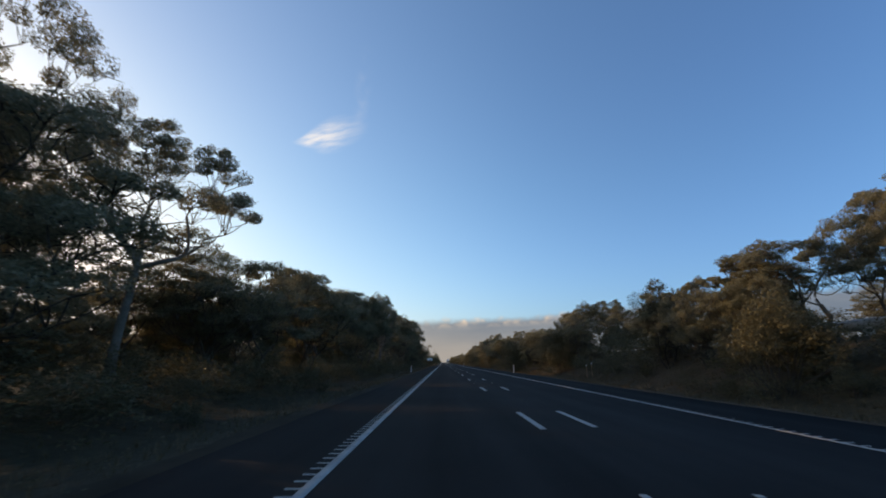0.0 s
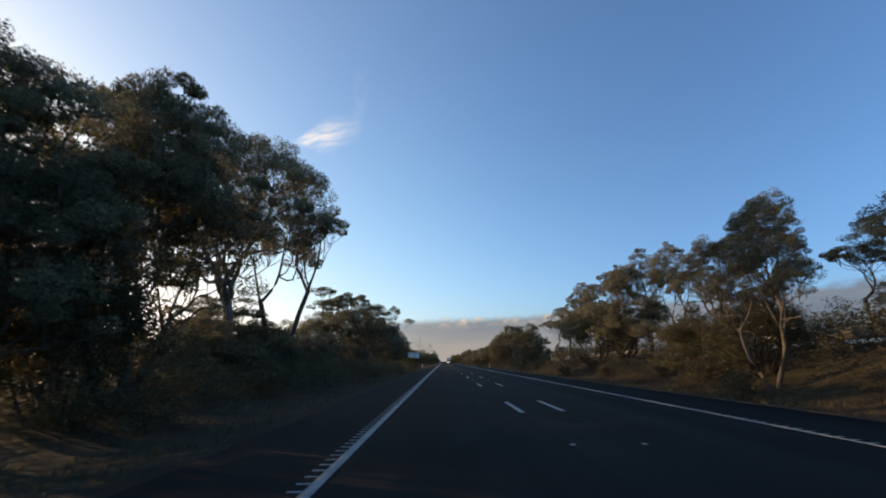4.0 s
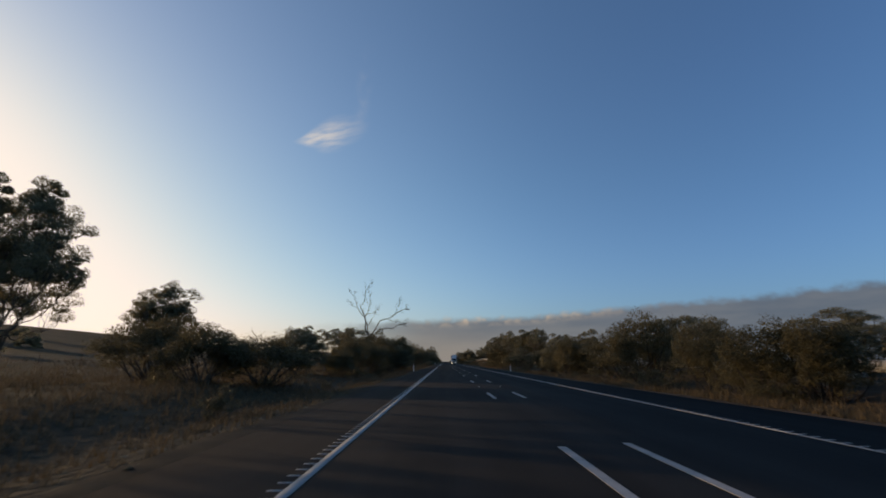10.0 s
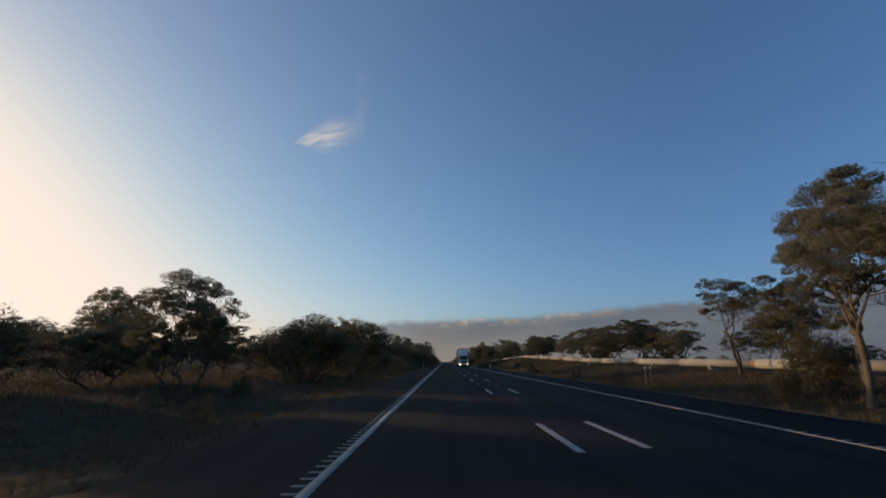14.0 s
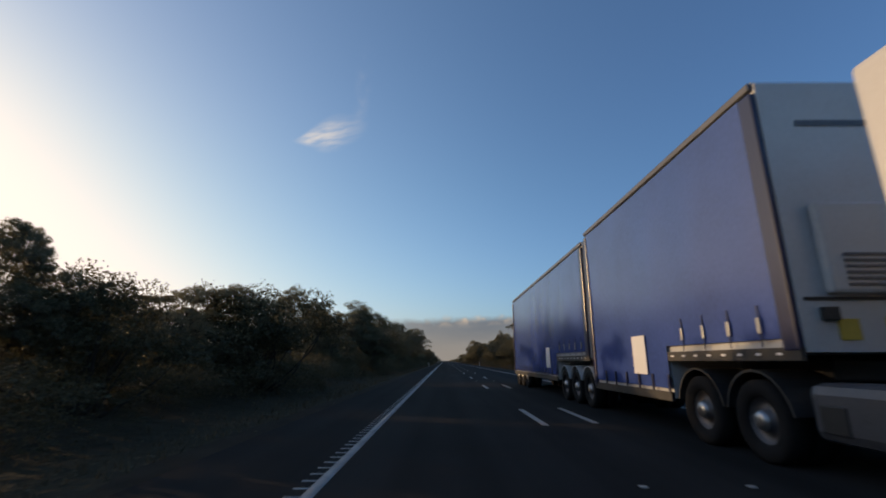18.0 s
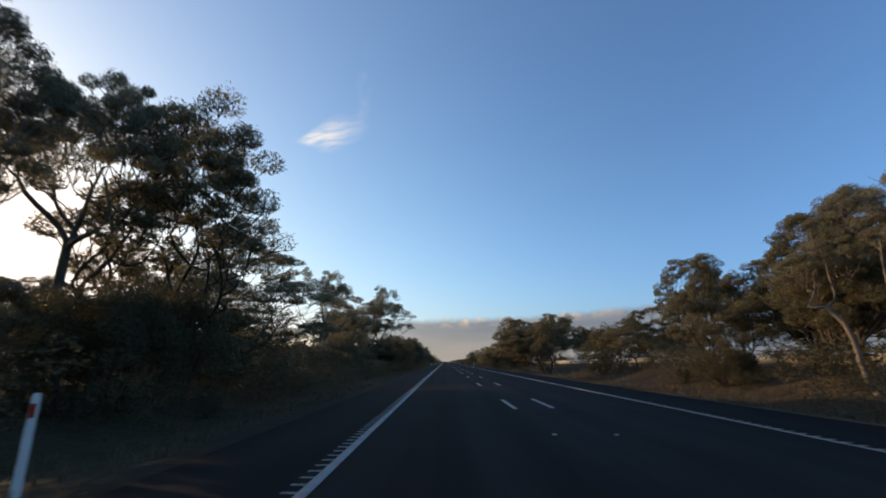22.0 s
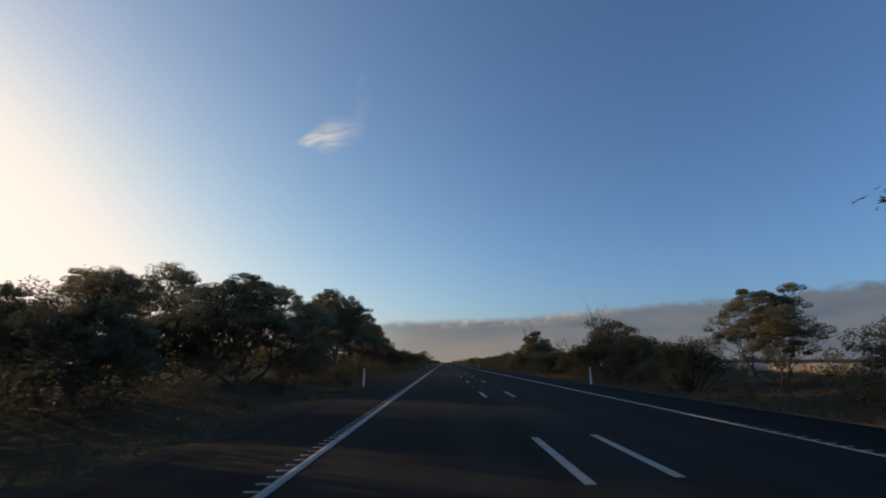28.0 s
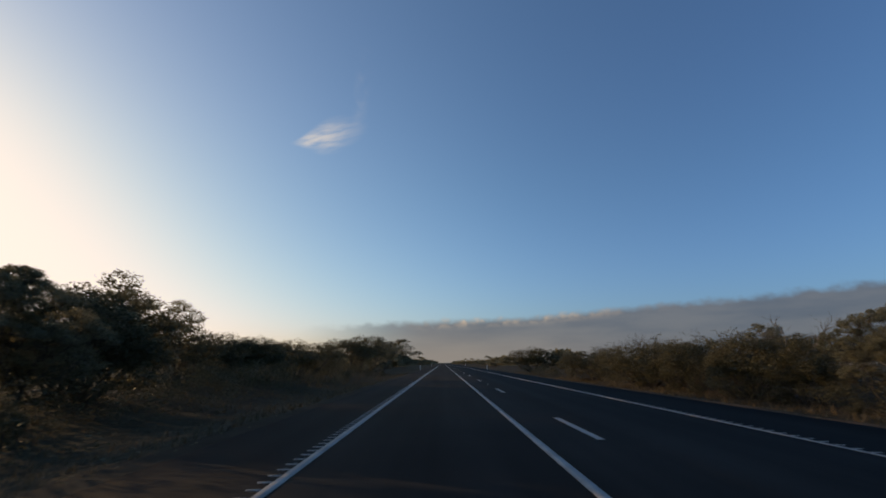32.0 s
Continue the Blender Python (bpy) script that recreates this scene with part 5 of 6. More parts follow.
thicket("shrub_belt", "dense dark belt of shrubs below the roadside trees, with rows added behind to shade the road", [
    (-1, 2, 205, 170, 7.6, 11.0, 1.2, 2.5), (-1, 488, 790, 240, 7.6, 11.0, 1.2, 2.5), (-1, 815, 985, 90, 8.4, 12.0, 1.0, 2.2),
    # left rows 20 to 29 m out: added to block low sun from the road
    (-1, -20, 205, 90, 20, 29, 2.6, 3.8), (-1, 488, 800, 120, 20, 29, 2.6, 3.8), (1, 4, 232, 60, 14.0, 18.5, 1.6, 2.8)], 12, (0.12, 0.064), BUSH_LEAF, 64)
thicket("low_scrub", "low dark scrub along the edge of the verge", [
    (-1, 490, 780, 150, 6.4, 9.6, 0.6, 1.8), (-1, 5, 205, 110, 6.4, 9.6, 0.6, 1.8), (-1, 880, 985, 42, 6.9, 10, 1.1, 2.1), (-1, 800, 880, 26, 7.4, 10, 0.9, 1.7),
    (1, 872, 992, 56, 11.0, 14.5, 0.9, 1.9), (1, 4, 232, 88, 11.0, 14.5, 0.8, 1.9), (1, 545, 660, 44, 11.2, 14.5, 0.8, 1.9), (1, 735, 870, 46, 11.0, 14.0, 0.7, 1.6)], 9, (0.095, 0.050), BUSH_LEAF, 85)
thicket("distant_scrub", "distant line of scrub along the road", [
    (-1, 985, 1700, 90, 10, 26, 2.0, 5.0), (1, 1000, 1700, 80, 14, 34, 1.5, 4.0), (-1, 240, 500, 16, 55, 140, 2.5, 5.0),
    (1, 240, 1100, 60, 45, 160, 2.5, 5.0)], 8, (0.55, 0.28), MALLEE_LEAF, 32)
undergrowth(mallee, -1, 6, 62, 12, 11.5, 18, 3.8, 5.6, 5)
undergrowth(mallee, -1, 62, 205, 24, 12, 19, 3.6, 5.2, 30)
undergrowth(mallee, -1, 585, 760, 22, 12, 19, 3.4, 4.8, 31)
undergrowth(mallee, -1, 490, 780, 12, 15, 24, 3.5, 5.0, 6)
undergrowth(mallee, 1, 10, 260, 16, 21, 32, 3.5, 5.0, 11)
undergrowth(mallee, 1, 540, 700, 8, 23, 34, 4.5, 6.5, 12)
undergrowth(mallee, -1, 768, 812, 6, 11, 15, 4.0, 6.0, 26)
undergrowth(full_mallee, -1, 495, 660, 16, 11.5, 15, 3.4, 4.6, 27)
undergrowth(full_mallee, -1, 10, 75, 8, 14, 19, 3.0, 4.4, 29)
undergrowth(full_mallee, -1, 138, 178, 8, 11, 15, 3.6, 5.2, 41)
undergrowth(dead, 1, 905, 985, 16, 15, 24, 2.6, 3.8, 28)
undergrowth(mallee, 1, 280, 480, 10, 24, 40, 3.5, 5.5, 13)
undergrowth(shrub, -1, 0, 1000, 110, 6.2, 10, 0.4, 1.0, 14)
undergrowth(shrub, 1, 0, 1000, 130, 10.6, 14, 0.5, 1.2, 15)

# ---------------------------------------------------------------- dry grass
def tufts(name, label, bands, seed, blades=7):
    """Tufts of blades; each blade one bent sliver."""
    rng = np.random.default_rng(seed)
    places, sizes = [], []
    for x0, x1, y0, y1, count, low, high in bands:
        x = x0 + (x1 - x0) * rng.random(count) ** 1.3
        y = rng.uniform(y0, y1, count)
        keep = (np.sin(x * 1.1 + y * 0.35) + np.sin(y * 0.23 + x * 0.4 + 2) + rng.normal(0, 0.9, count)) > -1.5
        places.append(np.stack([x, y, ground_height(x, y)], 1)[keep])
        sizes.append(rng.uniform(low, high, count)[keep])
    c, s = np.concatenate(places), np.concatenate(sizes)
    c, s = np.repeat(c, blades, 0), np.repeat(s, blades)
    n = len(c)
    a, lean = rng.uniform(0, 2 * math.pi, n), rng.uniform(0.1, 0.75, n)
    root = c + np.stack([np.cos(a) * s * 0.22, np.sin(a) * s * 0.22, np.full(n, -0.04)], 1) * rng.random((n, 1))
    ln = s * rng.uniform(0.6, 1.2, n)
    tip = root + np.stack([np.cos(a) * lean * ln, np.sin(a) * lean * ln, ln * np.sqrt(np.maximum(0.2, 1 - lean ** 2))], 1)
    w = np.stack([-np.sin(a), np.cos(a), np.zeros(n)], 1) * (0.006 + 0.022 * s)[:, None]
    v = np.stack([root - w, root + w, tip], 1).reshape(-1, 3)
    ob = new(name, data_mesh(name, v, np.arange(3 * n).reshape(n, 3), STRAW))
    return tagged(ob, label, "grass", kind="stuff")


tufts("dry_grass", "straw coloured dry grass tufts along both verges", [
    (-3.9, -9.0, -5, 1000, 40000, 0.08, 0.26), (-9, -17, 0, 1000, 9000, 0.2, 0.5), (-5.0, -16, 225, 480, 46000, 0.10, 0.30), (-9, -30, 225, 480, 26000, 0.15, 0.42), (-18, -60, 225, 480, 22000, 0.3, 0.6),
    (9.9, 13, -5, 1000, 36000, 0.08, 0.30), (12, 20, 0, 1000, 12000, 0.2, 0.5), (10.2, 12.8, 235, 420, 8000, 0.2, 0.5),
    (11, 19.6, 425, 560, 24000, 0.12, 0.36), (20, 30, 380, 1000, 4000, 0.25, 0.6)], 5, 5)


def litter(name, label, bands, seed):
    """Bark chips, stones and dead leaves lying on the verges."""
    rng = np.random.default_rng(seed)
    spots = []
    for x0, x1, y0, y1, count in bands:
        x, y = x0 + (x1 - x0) * rng.random(count) ** 0.8, rng.uniform(y0, y1, count)
        spots.append(np.stack([x, y, ground_height(x, y) + 0.022], 1))
    c = np.concatenate(spots)
    n = len(c)
    a, size = rng.uniform(0, 6.28, n), rng.uniform(0.012, 0.045, n) * (1 + 1.2 * (rng.random(n) < 0.06))
    u = np.stack([np.cos(a), np.sin(a), rng.normal(0, 0.2, n)], 1) * size[:, None]
    w = np.stack([-np.sin(a), np.cos(a), rng.normal(0, 0.2, n)], 1) * (size * rng.uniform(0.25, 0.8, n))[:, None]
    up = np.array([0, 0, 1.0]) * (size * rng.uniform(0.15, 0.6, n))[:, None]
    v = np.stack([c + u, c - u * 0.4 + w, c - u * 0.6 - w, c + up], 1).reshape(-1, 3)
    k = 4 * np.arange(n)[:, None]
    f = np.concatenate([k + np.array([q]) for q in ((0, 1, 3), (1, 2, 3), (2, 0, 3))])
    return tagged(new(name, data_mesh(name, v, f, SALT_LEAF)), label, "litter", kind="stuff")


litter("verge_litter", "bark chips, pebbles and dead leaves on the verges", [
    (-3.55, -6.5, -4, 960, 26000), (9.1, 11.6, -4, 960, 20000)], 19)

# ---------------------------------------------------------------- road markings
def slab_mesh(name, sx, sy, sz, mat):
    return_me = bpy.data.meshes.new(name)
    bm = box((-sx / 2, 0, 0), (sx / 2, sy, sz))
    bm.to_mesh(return_me)
    bm.free()
    return_me.materials.append(mat)
    return return_me


dash_me = slab_mesh("lane_dash", 0.13, 3.0, 0.006, LINE_PAINT)
SOLID_FROM = 933.0
for k in range(-1, 96):
    for x, off in ((CENTRE_A, 0.0), (CENTRE_B, 0.31)):
        y = 12 * k - 2.87 + off
        if x == CENTRE_A and y > SOLID_FROM - 2:
            continue
        attach("lane_dash", dash_me, road).location = (x, y, 0.001)
for nm, x, y0, y1, w in (("edge_line", LEFT_EDGE, -60, 3200, 0.125), ("edge_line", RIGHT_EDGE, -60, 3200, 0.08), ("centre_line", CENTRE_A, SOLID_FROM, 2600, 0.13)):
    ob = attach(nm, data_mesh(nm, *strip(x - w / 2, x + w / 2, y0, y1, 0.0005, 0.006, 0, 20), LINE_PAINT), road)
# raised ribs on the outside of the edge lines
rib_me = slab_mesh("edge_rib", 0.16, 0.035, 0.007, RIB_PAINT)
for k in range(300):
    attach("edge_rib", rib_me, road).location = (LEFT_EDGE - 0.143, 0.15 + 0.30 * k, 0.001)
vs, fs = [], []
bv = np.array([(-.08, 0, 0), (.08, 0, 0), (.08, .035, 0), (-.08, .035, 0), (-.08, .008, .007), (.08, .008, .007), (.08, .028, .007), (-.08, .028, .007)])
bf = np.array([(4, 5, 6, 7), (0, 1, 5, 4), (1, 2, 6, 5), (2, 3, 7, 6), (3, 0, 4, 7)])
spots = [(LEFT_EDGE - 0.143, 0.15 + 0.30 * k) for k in range(300, 3700)] + [(RIGHT_EDGE + 0.125, 0.15 + 0.30 * k) for k in range(3700)]
for i, (x, y) in enumerate(spots):
    vs.append(bv + (x, y, 0.001))
    fs.append(bf + 8 * i)
ob = attach("edge_ribs", data_mesh("edge_ribs", np.concatenate(vs), np.concatenate(fs), RIB_PAINT), road, "white raised ribs beside the edge lines")
ob["kind"] = "stuff"
# raised pavement markers between the dashes
stud_bm = box((-0.04, -0.04, 0), (0.04, 0.04, 0.014), 0.005)
stud = part("road_stud", stud_bm, RIB_PAINT, road)
stud.location = (CENTRE_A, 4.6, 0.001)
for k in range(0, 41):
    for x in (CENTRE_A, CENTRE_B):
        attach("road_stud", stud.data, road).location = (x, 24 * k + 4.7, 0.001)


# ---------------------------------------------------------------- guide posts
def guide_post(x, y):
    z = ground_z(x, y)
    post = new("guide_post")
    post.location = (x, y, z)
    bm = bmesh.new()
    n = 6
    ring0 = []
    for zz, w, d in ((-0.25, 0.055, 0.012), (0.05, 0.055, 0.012), (0.98, 0.05, 0.011), (1.02, 0.035, 0.009)):
        ring = [bm.verts.new((w * a, d * b, zz)) for a, b in ((-1, 0), (-0.7, -1), (0.7, -1), (1, 0), (0.7, 1.0), (-0.7, 1.0))]
        if ring0:
            for i in range(n):
                bm.faces.new((ring0[i], ring0[(i + 1) % n], ring[(i + 1) % n], ring[i]))
        ring0 = ring
    bm.faces.new(ring0)
    part("blade", bm, WHITE_PLASTIC, post)
    part("reflector", box((-0.03, -0.02, 0.78), (0.03, -0.011, 0.92), 0.003), RED_REFLECTOR, post, "red reflector strip")
    part("reflector", box((-0.03, 0.011, 0.78), (0.03, 0.02, 0.92), 0.003), SIGN_WHITE, post, "white reflector strip")
    return tagged(post, "white plastic guide post with reflectors on the verge", "guide post", "guide posts")


for y in (59, 208, 356.6, 501, 649, 789, 846, 937, 1029, 1119):
    guide_post(-4.2, y)
for y in (60, 209, 356, 502, 650, 790, 847, 938, 1030, 1120):
    guide_post(9.55, y + 1.5)


def marker_stake(x, y):
    z = ground_z(x, y)
    stake = new("marker_stake")
    stake.location = (x, y, z)
    part("stake", box((-0.025, -0.025, -0.2), (0.025, 0.025, 1.0), 0.005), PIPE_RUST, stake)
    part("cap", box((-0.03, -0.03, 1.0), (0.03, 0.03, 1.14), 0.006), SIGN_WHITE, stake, "white painted cap")
    return tagged(stake, "short timber marker stake with white cap", "stake", "marker stakes")


for x, y in ((12.2, 38.6), (12.7, 38.8), (12.0, 437.4), (12.4, 437.6)):
    marker_stake(x, y)


# ---------------------------------------------------------------- overtaking lane sign
def road_sign(x, y):
    z = ground_z(x, y)
    sign = new("road_sign")
    sign.location = (x, y, 0)
    w, lo, hi = 1.26, 2.08, 3.32
    board = part("board", box((-w, -0.012, lo), (w, 0.012, hi), 0.008), SIGN_WHITE, sign)
    bar = 0.03
    for nm, a, b in (("border", (-w + 0.04, hi - 0.07), (w - 0.04, hi - 0.07 + bar)), ("border", (-w + 0.04, lo + 0.04), (w - 0.04, lo + 0.04 + bar)),
                     ("border", (-w + 0.04, lo + 0.07), (-w + 0.04 + bar, hi - 0.07)), ("border", (w - 0.04 - bar, lo + 0.07), (w - 0.04, hi - 0.07))):
        part(nm, box((a[0], -0.017, a[1]), (b[0], -0.0125, b[1])), BLACK_PAINT, board)
    for text, zz, size in (("OVERTAKING", 2.94, 0.29), ("LANE", 2.57, 0.29), ("1 km AHEAD", 2.21, 0.28)):
        c = bpy.data.curves.new("lettering", "FONT")
        c.body, c.size, c.align_x, c.extrude, c.space_character, c.offset = text, size, "CENTER", 0.002, 1.12, 0.001
        c.materials.append(BLACK_PAINT)
        t = new("lettering", c)
        t.parent = board
        t.matrix_basis = Matrix.Translation((0, -0.0165, zz)) @ Matrix.Rotation(radians(90), 4, "X")
    for px in (-0.75, 0.75):
        part("post", rod((px, 0.045, z - 0.5), (px, 0.045, hi - 0.1), 0.05, sides=12), POST_TIMBER, sign, "dark timber post")
    for px in (-0.75, 0.75):
        for zz in (lo + 0.25, hi - 0.25):
            part("clamp", box((px - 0.06, 0.0125, zz - 0.03), (px + 0.06, 0.08, zz + 0.03), 0.004), GALVANISED, sign)
    sign.rotation_euler = (0, radians(2.6), radians(2))
    return tagged(sign, "white rectangular road sign with black letters on two dark posts", "road sign")


road_sign(-6.68, 217.6)


# ---------------------------------------------------------------- water pipeline
pipeline = new("water_pipeline")
tagged(pipeline, "long pale painted steel water pipe on low concrete saddles", "pipeline")
PIPE_R, SECTION = 0.29, 9.2
count = 0
y = -30.0
while y < 1000:
    a = Vector((PIPE_X, y, float(pipe_height(y))))
    b = Vector((PIPE_X, y + SECTION, float(pipe_height(y + SECTION))))
    way = (b - a).normalized()
    bm = rod(a, b - way * 0.004, PIPE_R, sides=20)
    for f in bm.faces:
        f.smooth = len(f.verts) == 4
    section = part("pipe_section", bm, PIPE_PAINT, pipeline)
    bm = rod(b - way * 0.14, b + way * 0.14, PIPE_R + 0.022, sides=20)
    part("joint_band", bm, PIPE_RUST, section, "rust brown joint band")
    m = (a + b) / 2
    g = ground_z(m.x, m.y)
    part("saddle", box((m.x - 0.42, m.y - 0.18, g - 0.3), (m.x + 0.42, m.y + 0.18, m.z - PIPE_R * 0.55), 0.03), CONCRETE, section, "concrete saddle block")
    y += SECTION

# ---------------------------------------------------------------- paddock fence
fence = new("paddock_fence")
tagged(fence, "thin wire paddock fence on rusty steel posts", "fence")
FENCE_X = -46.0
post_me = slab_mesh("fence_post", 0.05, 0.05, 1.6, RUSTY_STEEL)
wires = {0.35: [], 0.65: [], 0.95: [], 1.2: []}
for k in range(46):
    y = 236 + 6.0 * k
    z = ground_z(FENCE_X, y)
    attach("fence_post", post_me, fence).location = (FENCE_X, y, z - 0.3)
    for hgt in wires:
        wires[hgt].append((FENCE_X + 0.03, y, z + hgt))
for hgt, line in wires.items():
    attach("wire", data_mesh("wire", *tube(line, [0.006] * len(line), 4), WIRE), fence)

# small tank stand by the paddock trees
tank = new("water_tank")
tx, ty = -50.0, 477.0
tz = ground_z(tx, ty)
tank.location = (tx, ty, tz)
part("body", lathe([(0.9, 0.0), (0.9, 1.05), (1.0, 1.1), (2.3, 1.1), (2.4, 1.05), (2.62, 0.0)], (0, 0, 0), "Z", 28), TANK_GREY, tank)
for a, b in ((-0.7, -0.7), (0.7, -0.7), (-0.7, 0.7), (0.7, 0.7)):
    part("leg", box((a - 0.07, b - 0.07, -0.3), (a + 0.07, b + 0.07, 0.86), 0.01), RUSTY_STEEL, tank)
part("platform", box((-1.15, -1.15, 0.8), (1.15, 1.15, 0.899), 0.01), CONCRETE, tank)
tagged(tank, "pale grey water tank on a low stand in the paddock", "tank")


# ---------------------------------------------------------------- truck
def wheel(parent, x, y, r, side):
    """Tyre and rim; side is the way that its face looks along x."""
    w = new("wheel")
    w.parent = parent
    w.location = (x, y, r)
    s = side
    part("tyre", lathe([(-0.14 * s, r * 0.62), (-0.15 * s, r * 0.9), (-0.11 * s, r), (0.11 * s, r), (0.15 * s, r * 0.9), (0.13 * s, r * 0.6), (0.09 * s, r * 0.56)], (0, 0, 0), "X", 28), TYRE, w)
    part("rim", lathe([(0.10 * s, r * 0.60), (0.06 * s, r * 0.52), (0.02 * s, r * 0.45), (0.05 * s, r * 0.28), (0.11 * s, r * 0.26), (0.12 * s, r * 0.12), (0.12 * s, 0.001)], (0, 0, 0), "X", 24), RIM_STEEL, w)
    part("hub_cap", lathe([(0.112 * s, r * 0.25), (0.15 * s, r * 0.22), (0.17 * s, r * 0.12), (0.172 * s, 0.001)], (0, 0, 0), "X", 18), CHROME, w, "bright hub cap")
    return w


def trailer(truck, y0, y1, x0, x1, floor_front, floor_low, step_y, top, name):
    """A drop-deck curtain-sided trailer body: floor_front over the drive wheels, floor_low behind the step."""
    body = part(name, extrude_profile([(y0, floor_front), (y0, top - 0.06), (y0 + 0.06, top), (y1 - 0.06, top), (y1, top - 0.06), (y1, floor_low), (step_y, floor_low), (step_y, floor_front)], x0 + 0.03, x1 - 0.03),
                PANEL_GREY, truck, "pale grey trailer body")
    for nm, x, s in (("curtain", x0, -1), ("curtain", x1, 1)):
        # a tensioned curtain with shallow folds between straps
        bm = bmesh.new()
        for lo_y, hi_y, lo_z in ((y0 + 0.28, step_y, floor_front + 0.16), (step_y, y1 - 0.2, floor_low + 0.16)):
            cols = max(2, int((hi_y - lo_y) / 0.12))
            grid = []
            for i in range(cols + 1):
                yy = lo_y + (hi_y - lo_y) * i / cols
                col = []
                for j in range(7):
                    zz = lo_z + (top - 0.16 - lo_z) * j / 6
                    ripple = 0.003 * math.sin(yy * 4.1 + 0.6 * math.sin(zz * 2)) + 0.012 * math.sin(yy * 0.9 + zz * 0.7)
                    col.append(bm.verts.new((x + s * (0.012 + ripple), yy, zz)))
                grid.append(col)
            for c0, c1 in zip(grid, grid[1:]):
                for j in range(6):
                    f = bm.faces.new((c0[j], c1[j], c1[j + 1], c0[j + 1]))
                    f.smooth = True
        part("curtain", bm, CURTAIN, body, "glossy blue side curtain")
        part("top_rail", box((x - 0.03 if s > 0 else x - 0.035, y0 + 0.04, top - 0.13), (x + 0.035 if s > 0 else x + 0.03, y1 - 0.04, top - 0.02), 0.02), RAIL_GREY, body)
        part("corner_post", box((x - 0.03 if s > 0 else x - 0.045, y0 + 0.02, floor_front + 0.02), (x + 0.045 if s > 0 else x + 0.03, y0 + 0.27, top - 0.18), 0.02), CURTAIN_DARK, body, "navy corner post")
        part("rear_post", box((x - 0.03 if s > 0 else x - 0.045, y1 - 0.2, floor_low + 0.02), (x + 0.045 if s > 0 else x + 0.03, y1 - 0.02, top - 0.18), 0.02), CURTAIN_DARK, body, "navy rear post")
        part("side_rail", box((x - 0.03 if s > 0 else x - 0.03, step_y + 0.01, floor_low - 0.06), (x + 0.03, y1 - 0.02, floor_low + 0.10), 0.01), CHASSIS, body)
        part("side_rail", box((x - 0.03, y0 + 0.02, floor_front - 0.10), (x + 0.03, step_y - 0.01, floor_front + 0.06), 0.01), CHASSIS, body)
        yy = y0 + 0.35
        while yy < step_y - 0.15:
            part("rail_tab", box((x + s * 0.034 - 0.006, yy - 0.045, floor_front - 0.03), (x + s * 0.034 + 0.006, yy + 0.045, floor_front + 0.0), 0.002), SIGN_WHITE, body, "white rail tab")
            yy += 0.36
        # buckles along the lower hem
        yy = y0 + 0.6
        while yy < y1 - 0.4:
            high = yy < step_y
            lo_z = floor_front + 0.24 if high else floor_low + 0.10
            part("buckle", box((x + s * 0.045 - 0.012, yy - 0.03, lo_z), (x + s * 0.045 + 0.012, yy + 0.03, lo_z + (0.20 if high else 0.3)), 0.004), CHROME if high else CURTAIN_DARK, body)
            if high:
                part("buckle_strap", box((x + s * 0.036 - 0.004, yy - 0.012, floor_front + 0.07), (x + s * 0.036 + 0.004, yy + 0.012, floor_front + 0.6), 0.001), CURTAIN_DARK, body)
            yy += 0.62
    return body


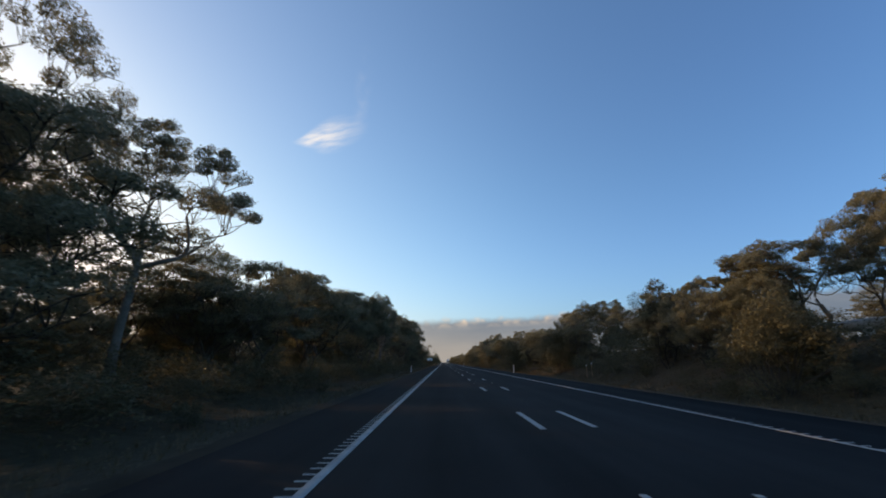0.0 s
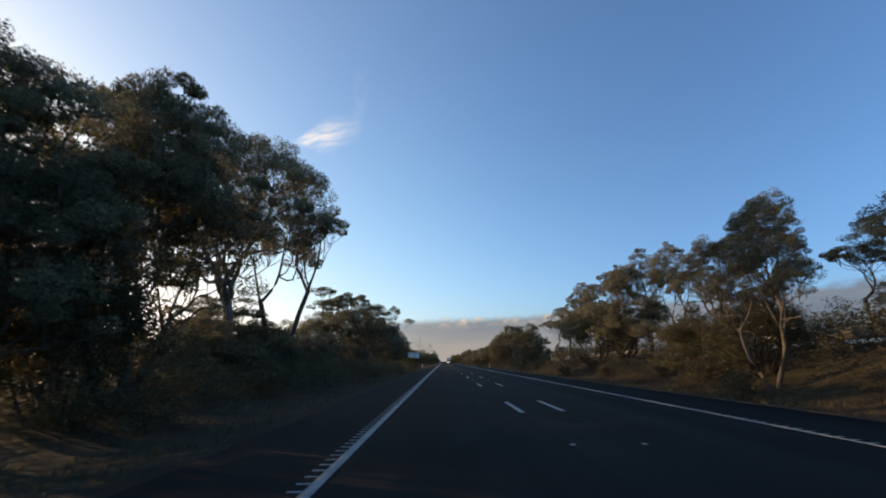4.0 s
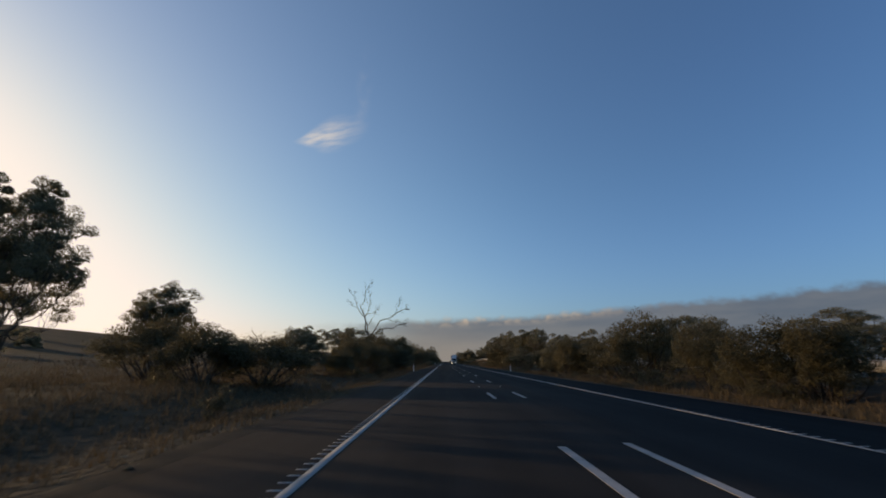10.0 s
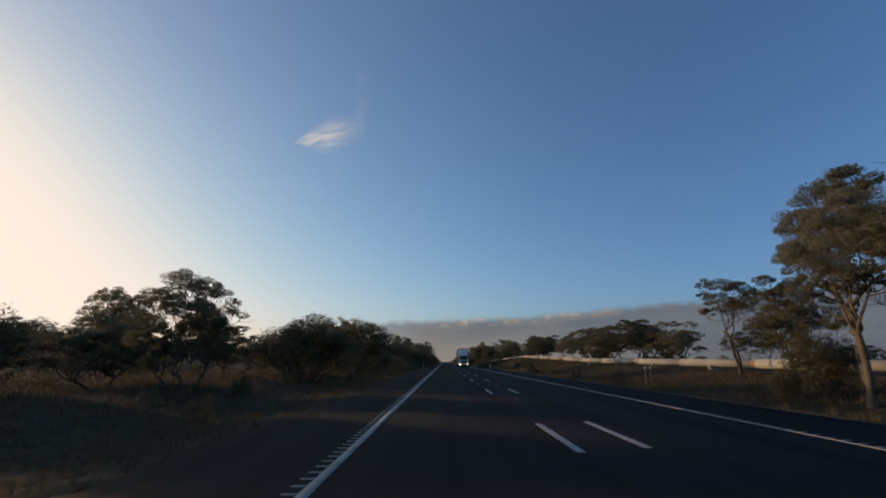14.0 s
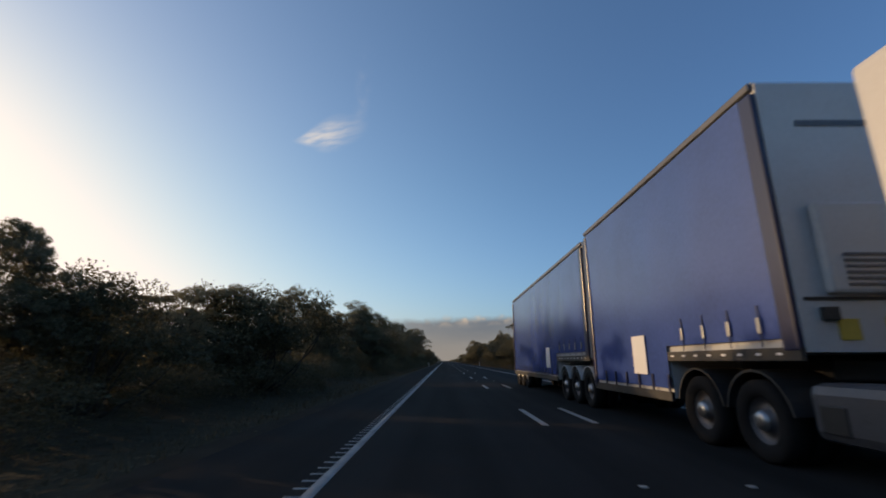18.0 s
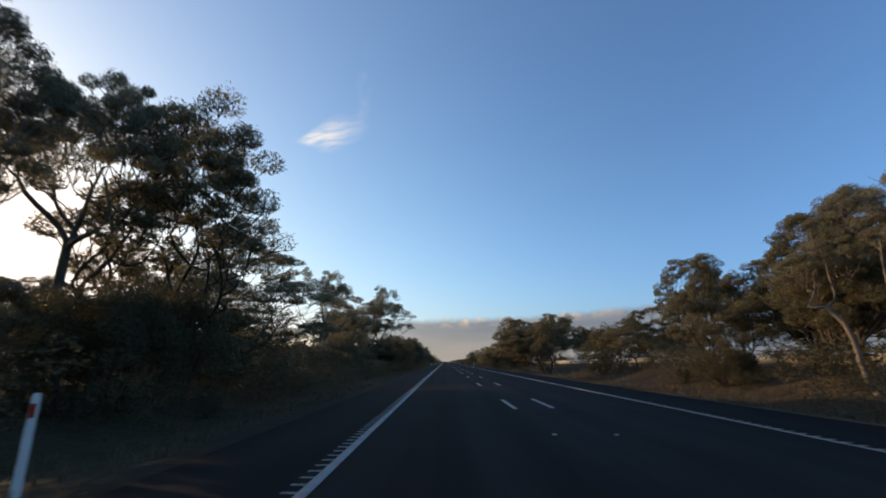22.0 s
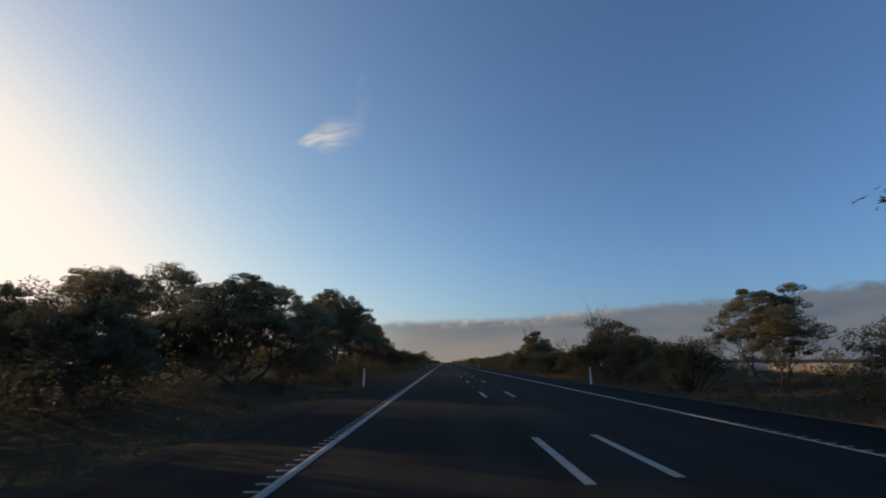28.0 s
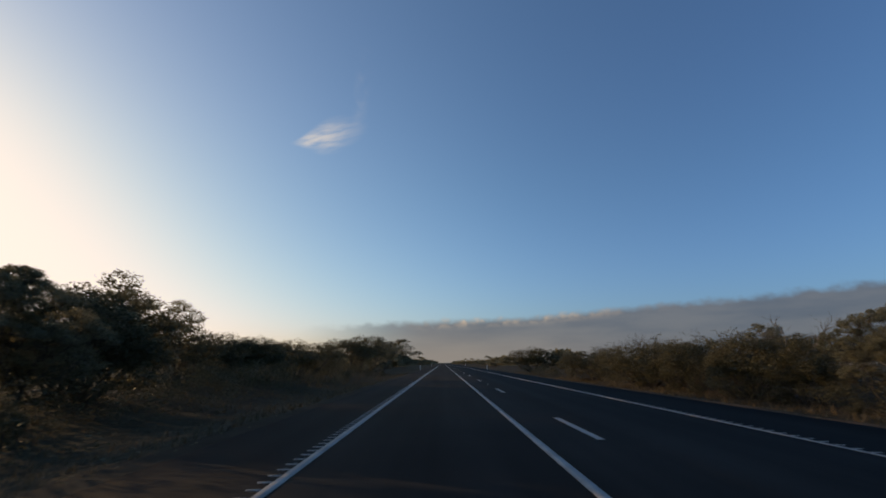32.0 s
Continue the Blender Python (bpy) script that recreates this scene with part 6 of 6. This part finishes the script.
def truck_at(y_front, x0, x1):
    truck = new("truck")
    truck.location = (0, y_front, 0)
    mid, top = (x0 + x1) / 2, 4.68
    # prime mover
    cab = part("cab", extrude_profile([(0.05, 0.55), (0.0, 1.0), (0.05, 1.75), (0.28, 2.75), (0.45, 2.95), (2.35, 2.95), (2.35, 1.05), (2.0, 1.0), (1.9, 0.55)], x0 + 0.05, x1 - 0.05), CAB_WHITE, truck, "white flat-fronted cab")
    part("windscreen", extrude_profile([(0.045, 1.78), (0.265, 2.70), (0.285, 2.70), (0.065, 1.78)], x0 + 0.18, x1 - 0.18), DARK_GLASS, cab, "dark windscreen").location = (0, -0.03, 0)
    part("roof_fairing", extrude_profile([(0.5, 2.953), (1.1, 3.75), (1.6, 4.12), (2.35, 4.22), (2.35, 2.953)], x0 + 0.2, x1 - 0.2), CAB_WHITE, cab, "tall white roof fairing")
    part("sun_visor", box((x0 + 0.15, -0.12, 2.72), (x1 - 0.15, 0.2, 2.82), 0.02), DARK_GLASS, cab)
    part("grille", box((x0 + 0.5, -0.05, 0.95), (x1 - 0.5, 0.02, 1.6), 0.02), BLACK_PAINT, cab, "black radiator grille")
    for k in range(5):
        part("grille_bar", box((x0 + 0.53, -0.07, 1.0 + 0.12 * k), (x1 - 0.53, -0.052, 1.04 + 0.12 * k), 0.005), CHROME, cab)
    part("bumper", box((x0 + 0.06, -0.16, 0.38), (x1 - 0.06, 0.25, 0.82), 0.06), CAB_WHITE, truck, "white front bumper")
    # tubular bull bar
    for zz in (0.55, 0.85, 1.15):
        part("bull_bar_tube", rod((x0 + 0.1, -0.28, zz), (x1 - 0.1, -0.28, zz), 0.045, sides=12), CHROME, truck)
    for xx in (x0 + 0.1, mid - 0.45, mid + 0.45, x1 - 0.1):
        part("bull_bar_upright", rod((xx, -0.28, 0.42), (xx, -0.28, 1.25), 0.04, sides=12), CHROME, truck)
        part("bull_bar_mount", box((xx - 0.03, -0.28, 0.5), (xx + 0.03, -0.158, 0.6), 0.005), CHASSIS, truck)
    for xx in (x0 + 0.32, x1 - 0.32):
        part("headlight", box((xx - 0.17, -0.185, 0.58), (xx + 0.17, -0.155, 0.76), 0.02), HEADLAMP, truck, "lit headlight")
        part("marker_lamp", box((xx - 0.06, 0.42, 2.953), (xx + 0.06, 0.5, 3.02), 0.01), LAMP_AMBER, cab, "amber roof lamp")
    for s, x in ((-1, x0), (1, x1)):
        part("side_window", box((x - s * 0.06, 0.55, 1.85), (x - s * 0.04, 1.35, 2.6), 0.004), DARK_GLASS, cab, "dark side window")
        part("door_seam", box((x - s * 0.053, 1.45, 0.9), (x - s * 0.045, 1.47, 2.7)), BLACK_PAINT, cab)
        part("mirror_arm", rod((x - s * 0.08, 0.2, 2.45), (x + s * 0.2, 0.05, 2.45), 0.015, sides=8), CHASSIS, cab)
        part("mirror", box((x + s * 0.08 - 0.09, 0.0, 1.95), (x + s * 0.08 + 0.12, 0.1, 2.5), 0.03), BLACK_PAINT, cab)
        part("step_panel", box((x - s * 0.16 - 0.1, 0.35, 0.35), (x - s * 0.16 + 0.1, 1.2, 0.6), 0.03), CAB_WHITE, cab)
        part("side_fairing", box((x - s * 0.12 - 0.06, 2.36, 1.2), (x - s * 0.12 + 0.06, 3.45, 4.12), 0.055), CAB_WHITE, cab, "white side fairing")
        part("fuel_tank", box((x - s * 0.36 - 0.32, 2.75, 0.40), (x - s * 0.36 + 0.32, 4.8, 1.02), 0.12), RAIL_GREY, truck, "grey fuel tank with rounded edges")
        for yy in (3.1, 4.3):
            part("tank_step", box((x - s * 0.36 - 0.335, yy, 0.50), (x - s * 0.36 + 0.335, yy + 0.34, 0.80), 0.02), CHASSIS, truck, "black step cut into the tank")
        wheel(truck, x - s * 0.17, 1.45, 0.51, s)
        for yy in (5.6, 6.92):
            wheel(truck, x - s * 0.17, yy, 0.51, s)
            wheel(truck, x - s * 0.50, yy, 0.51, s)
            part("mudguard", extrude_profile([(yy + 0.64 * math.cos(radians(q)), 0.51 + 0.64 * math.sin(radians(q))) for q in range(10, 171, 16)]
                                             + [(yy + 0.61 * math.cos(radians(q)), 0.51 + 0.61 * math.sin(radians(q))) for q in range(170, 9, -16)], x - s * 0.66, x - s * 0.01), CHASSIS, truck)
        for yy in (12.4, 13.65, 14.9):
            wheel(truck, x - s * 0.17, yy, 0.50, s)
            wheel(truck, x - s * 0.50, yy, 0.50, s)
            part("mudguard", extrude_profile([(yy + 0.61 * math.cos(radians(q)), 0.50 + 0.61 * math.sin(radians(q))) for q in range(20, 161, 14)]
                                             + [(yy + 0.585 * math.cos(radians(q)), 0.50 + 0.585 * math.sin(radians(q))) for q in range(160, 19, -14)], x - s * 0.66, x - s * 0.01), PANEL_GREY, truck, "pale steel mudguard")
        for yy in (21.9, 23.15, 24.4):
            wheel(truck, x - s * 0.17, yy, 0.50, s)
            wheel(truck, x - s * 0.50, yy, 0.50, s)
    for xx in (mid - 0.42, mid + 0.42):
        part("chassis_rail", box((xx - 0.05, 0.9, 0.72), (xx + 0.05, 7.5, 1.0), 0.01), CHASSIS, truck)
        part("chassis_rail", box((xx - 0.05, 11.4, 0.72), (xx + 0.05, 15.6, 1.0), 0.01), CHASSIS, truck)
        part("chassis_rail", box((xx - 0.05, 18.0, 0.62), (xx + 0.05, 25.2, 0.9), 0.01), CHASSIS, truck)
    for yy, half in ((1.45, 0.9), (5.6, 0.9), (6.92, 0.9), (12.4, 0.9), (13.65, 0.9), (14.9, 0.9), (21.9, 0.9), (23.15, 0.9), (24.4, 0.9)):
        part("axle", rod((mid - half, yy, 0.5), (mid + half, yy, 0.5), 0.07, sides=10), CHASSIS, truck)
    part("fifth_wheel", box((mid - 0.5, 5.2, 1.0), (mid + 0.5, 6.9, 1.28), 0.03), CHASSIS, truck)
    part("fifth_wheel", box((mid - 0.5, 12.6, 1.0), (mid + 0.5, 14.4, 1.28), 0.03), CHASSIS, truck)
    front = trailer(truck, 4.63, 11.75, x0, x1, 1.35, 0.62, 7.7, top + 0.16, "front_trailer")
    part("refrigeration_panel", box((x0 + 0.35, 4.5, 2.0), (x1 - 0.35, 4.625, 3.1), 0.04), PANEL_GREY, front)
    for k in range(6):
        part("louvre", box((x0 + 0.55, 4.48, 2.08 + 0.07 * k), (x1 - 0.55, 4.499, 2.115 + 0.07 * k), 0.004), RAIL_GREY, front)
    part("panel_seam", box((x0 + 0.1, 4.615, 1.93), (x1 - 0.1, 4.627, 1.97)), CHASSIS, front)
    for xx, zz in ((x0 + 0.55, 1.6), (x0 + 1.1, 1.62), (x1 - 0.5, 1.6)):
        part("warning_label", box((xx - 0.12, 4.615, zz - 0.12), (xx + 0.12, 4.626, zz + 0.12)), YELLOW_LABEL, front, "yellow warning label")
    part("valve_box", box((x0 + 0.25, 4.54, 1.7), (x0 + 0.42, 4.626, 1.85), 0.01), CHASSIS, front)
    part("name_bar", box((x0 + 0.45, 4.615, 4.16), (x1 - 0.95, 4.626, 4.24)), RAIL_GREY, front)
    rear = trailer(truck, 12.05, 25.3, x0, x1, 1.35, 0.62, 15.7, top, "rear_trailer")
    for body, yy in ((front, 8.8), (rear, 16.9)):
        for s, x in ((-1, x0), (1, x1)):
            part("placard", box((x + s * 0.05 - 0.006, yy - 0.3, 1.0), (x + s * 0.05 + 0.006, yy + 0.3, 1.75)), SIGN_WHITE, body, "white placard")
    for s, xx in ((-1, x0 + 0.2), (1, x1 - 0.2)):
        part("tail_lamp", box((xx - 0.14, 25.28, 0.7), (xx + 0.14, 25.32, 0.85), 0.01), RED_REFLECTOR, rear, "red tail lamp")
    return tagged(truck, "white truck with two blue curtain-sided trailers in the oncoming lane", "truck")


truck_at(528.15, 3.95, 6.45)
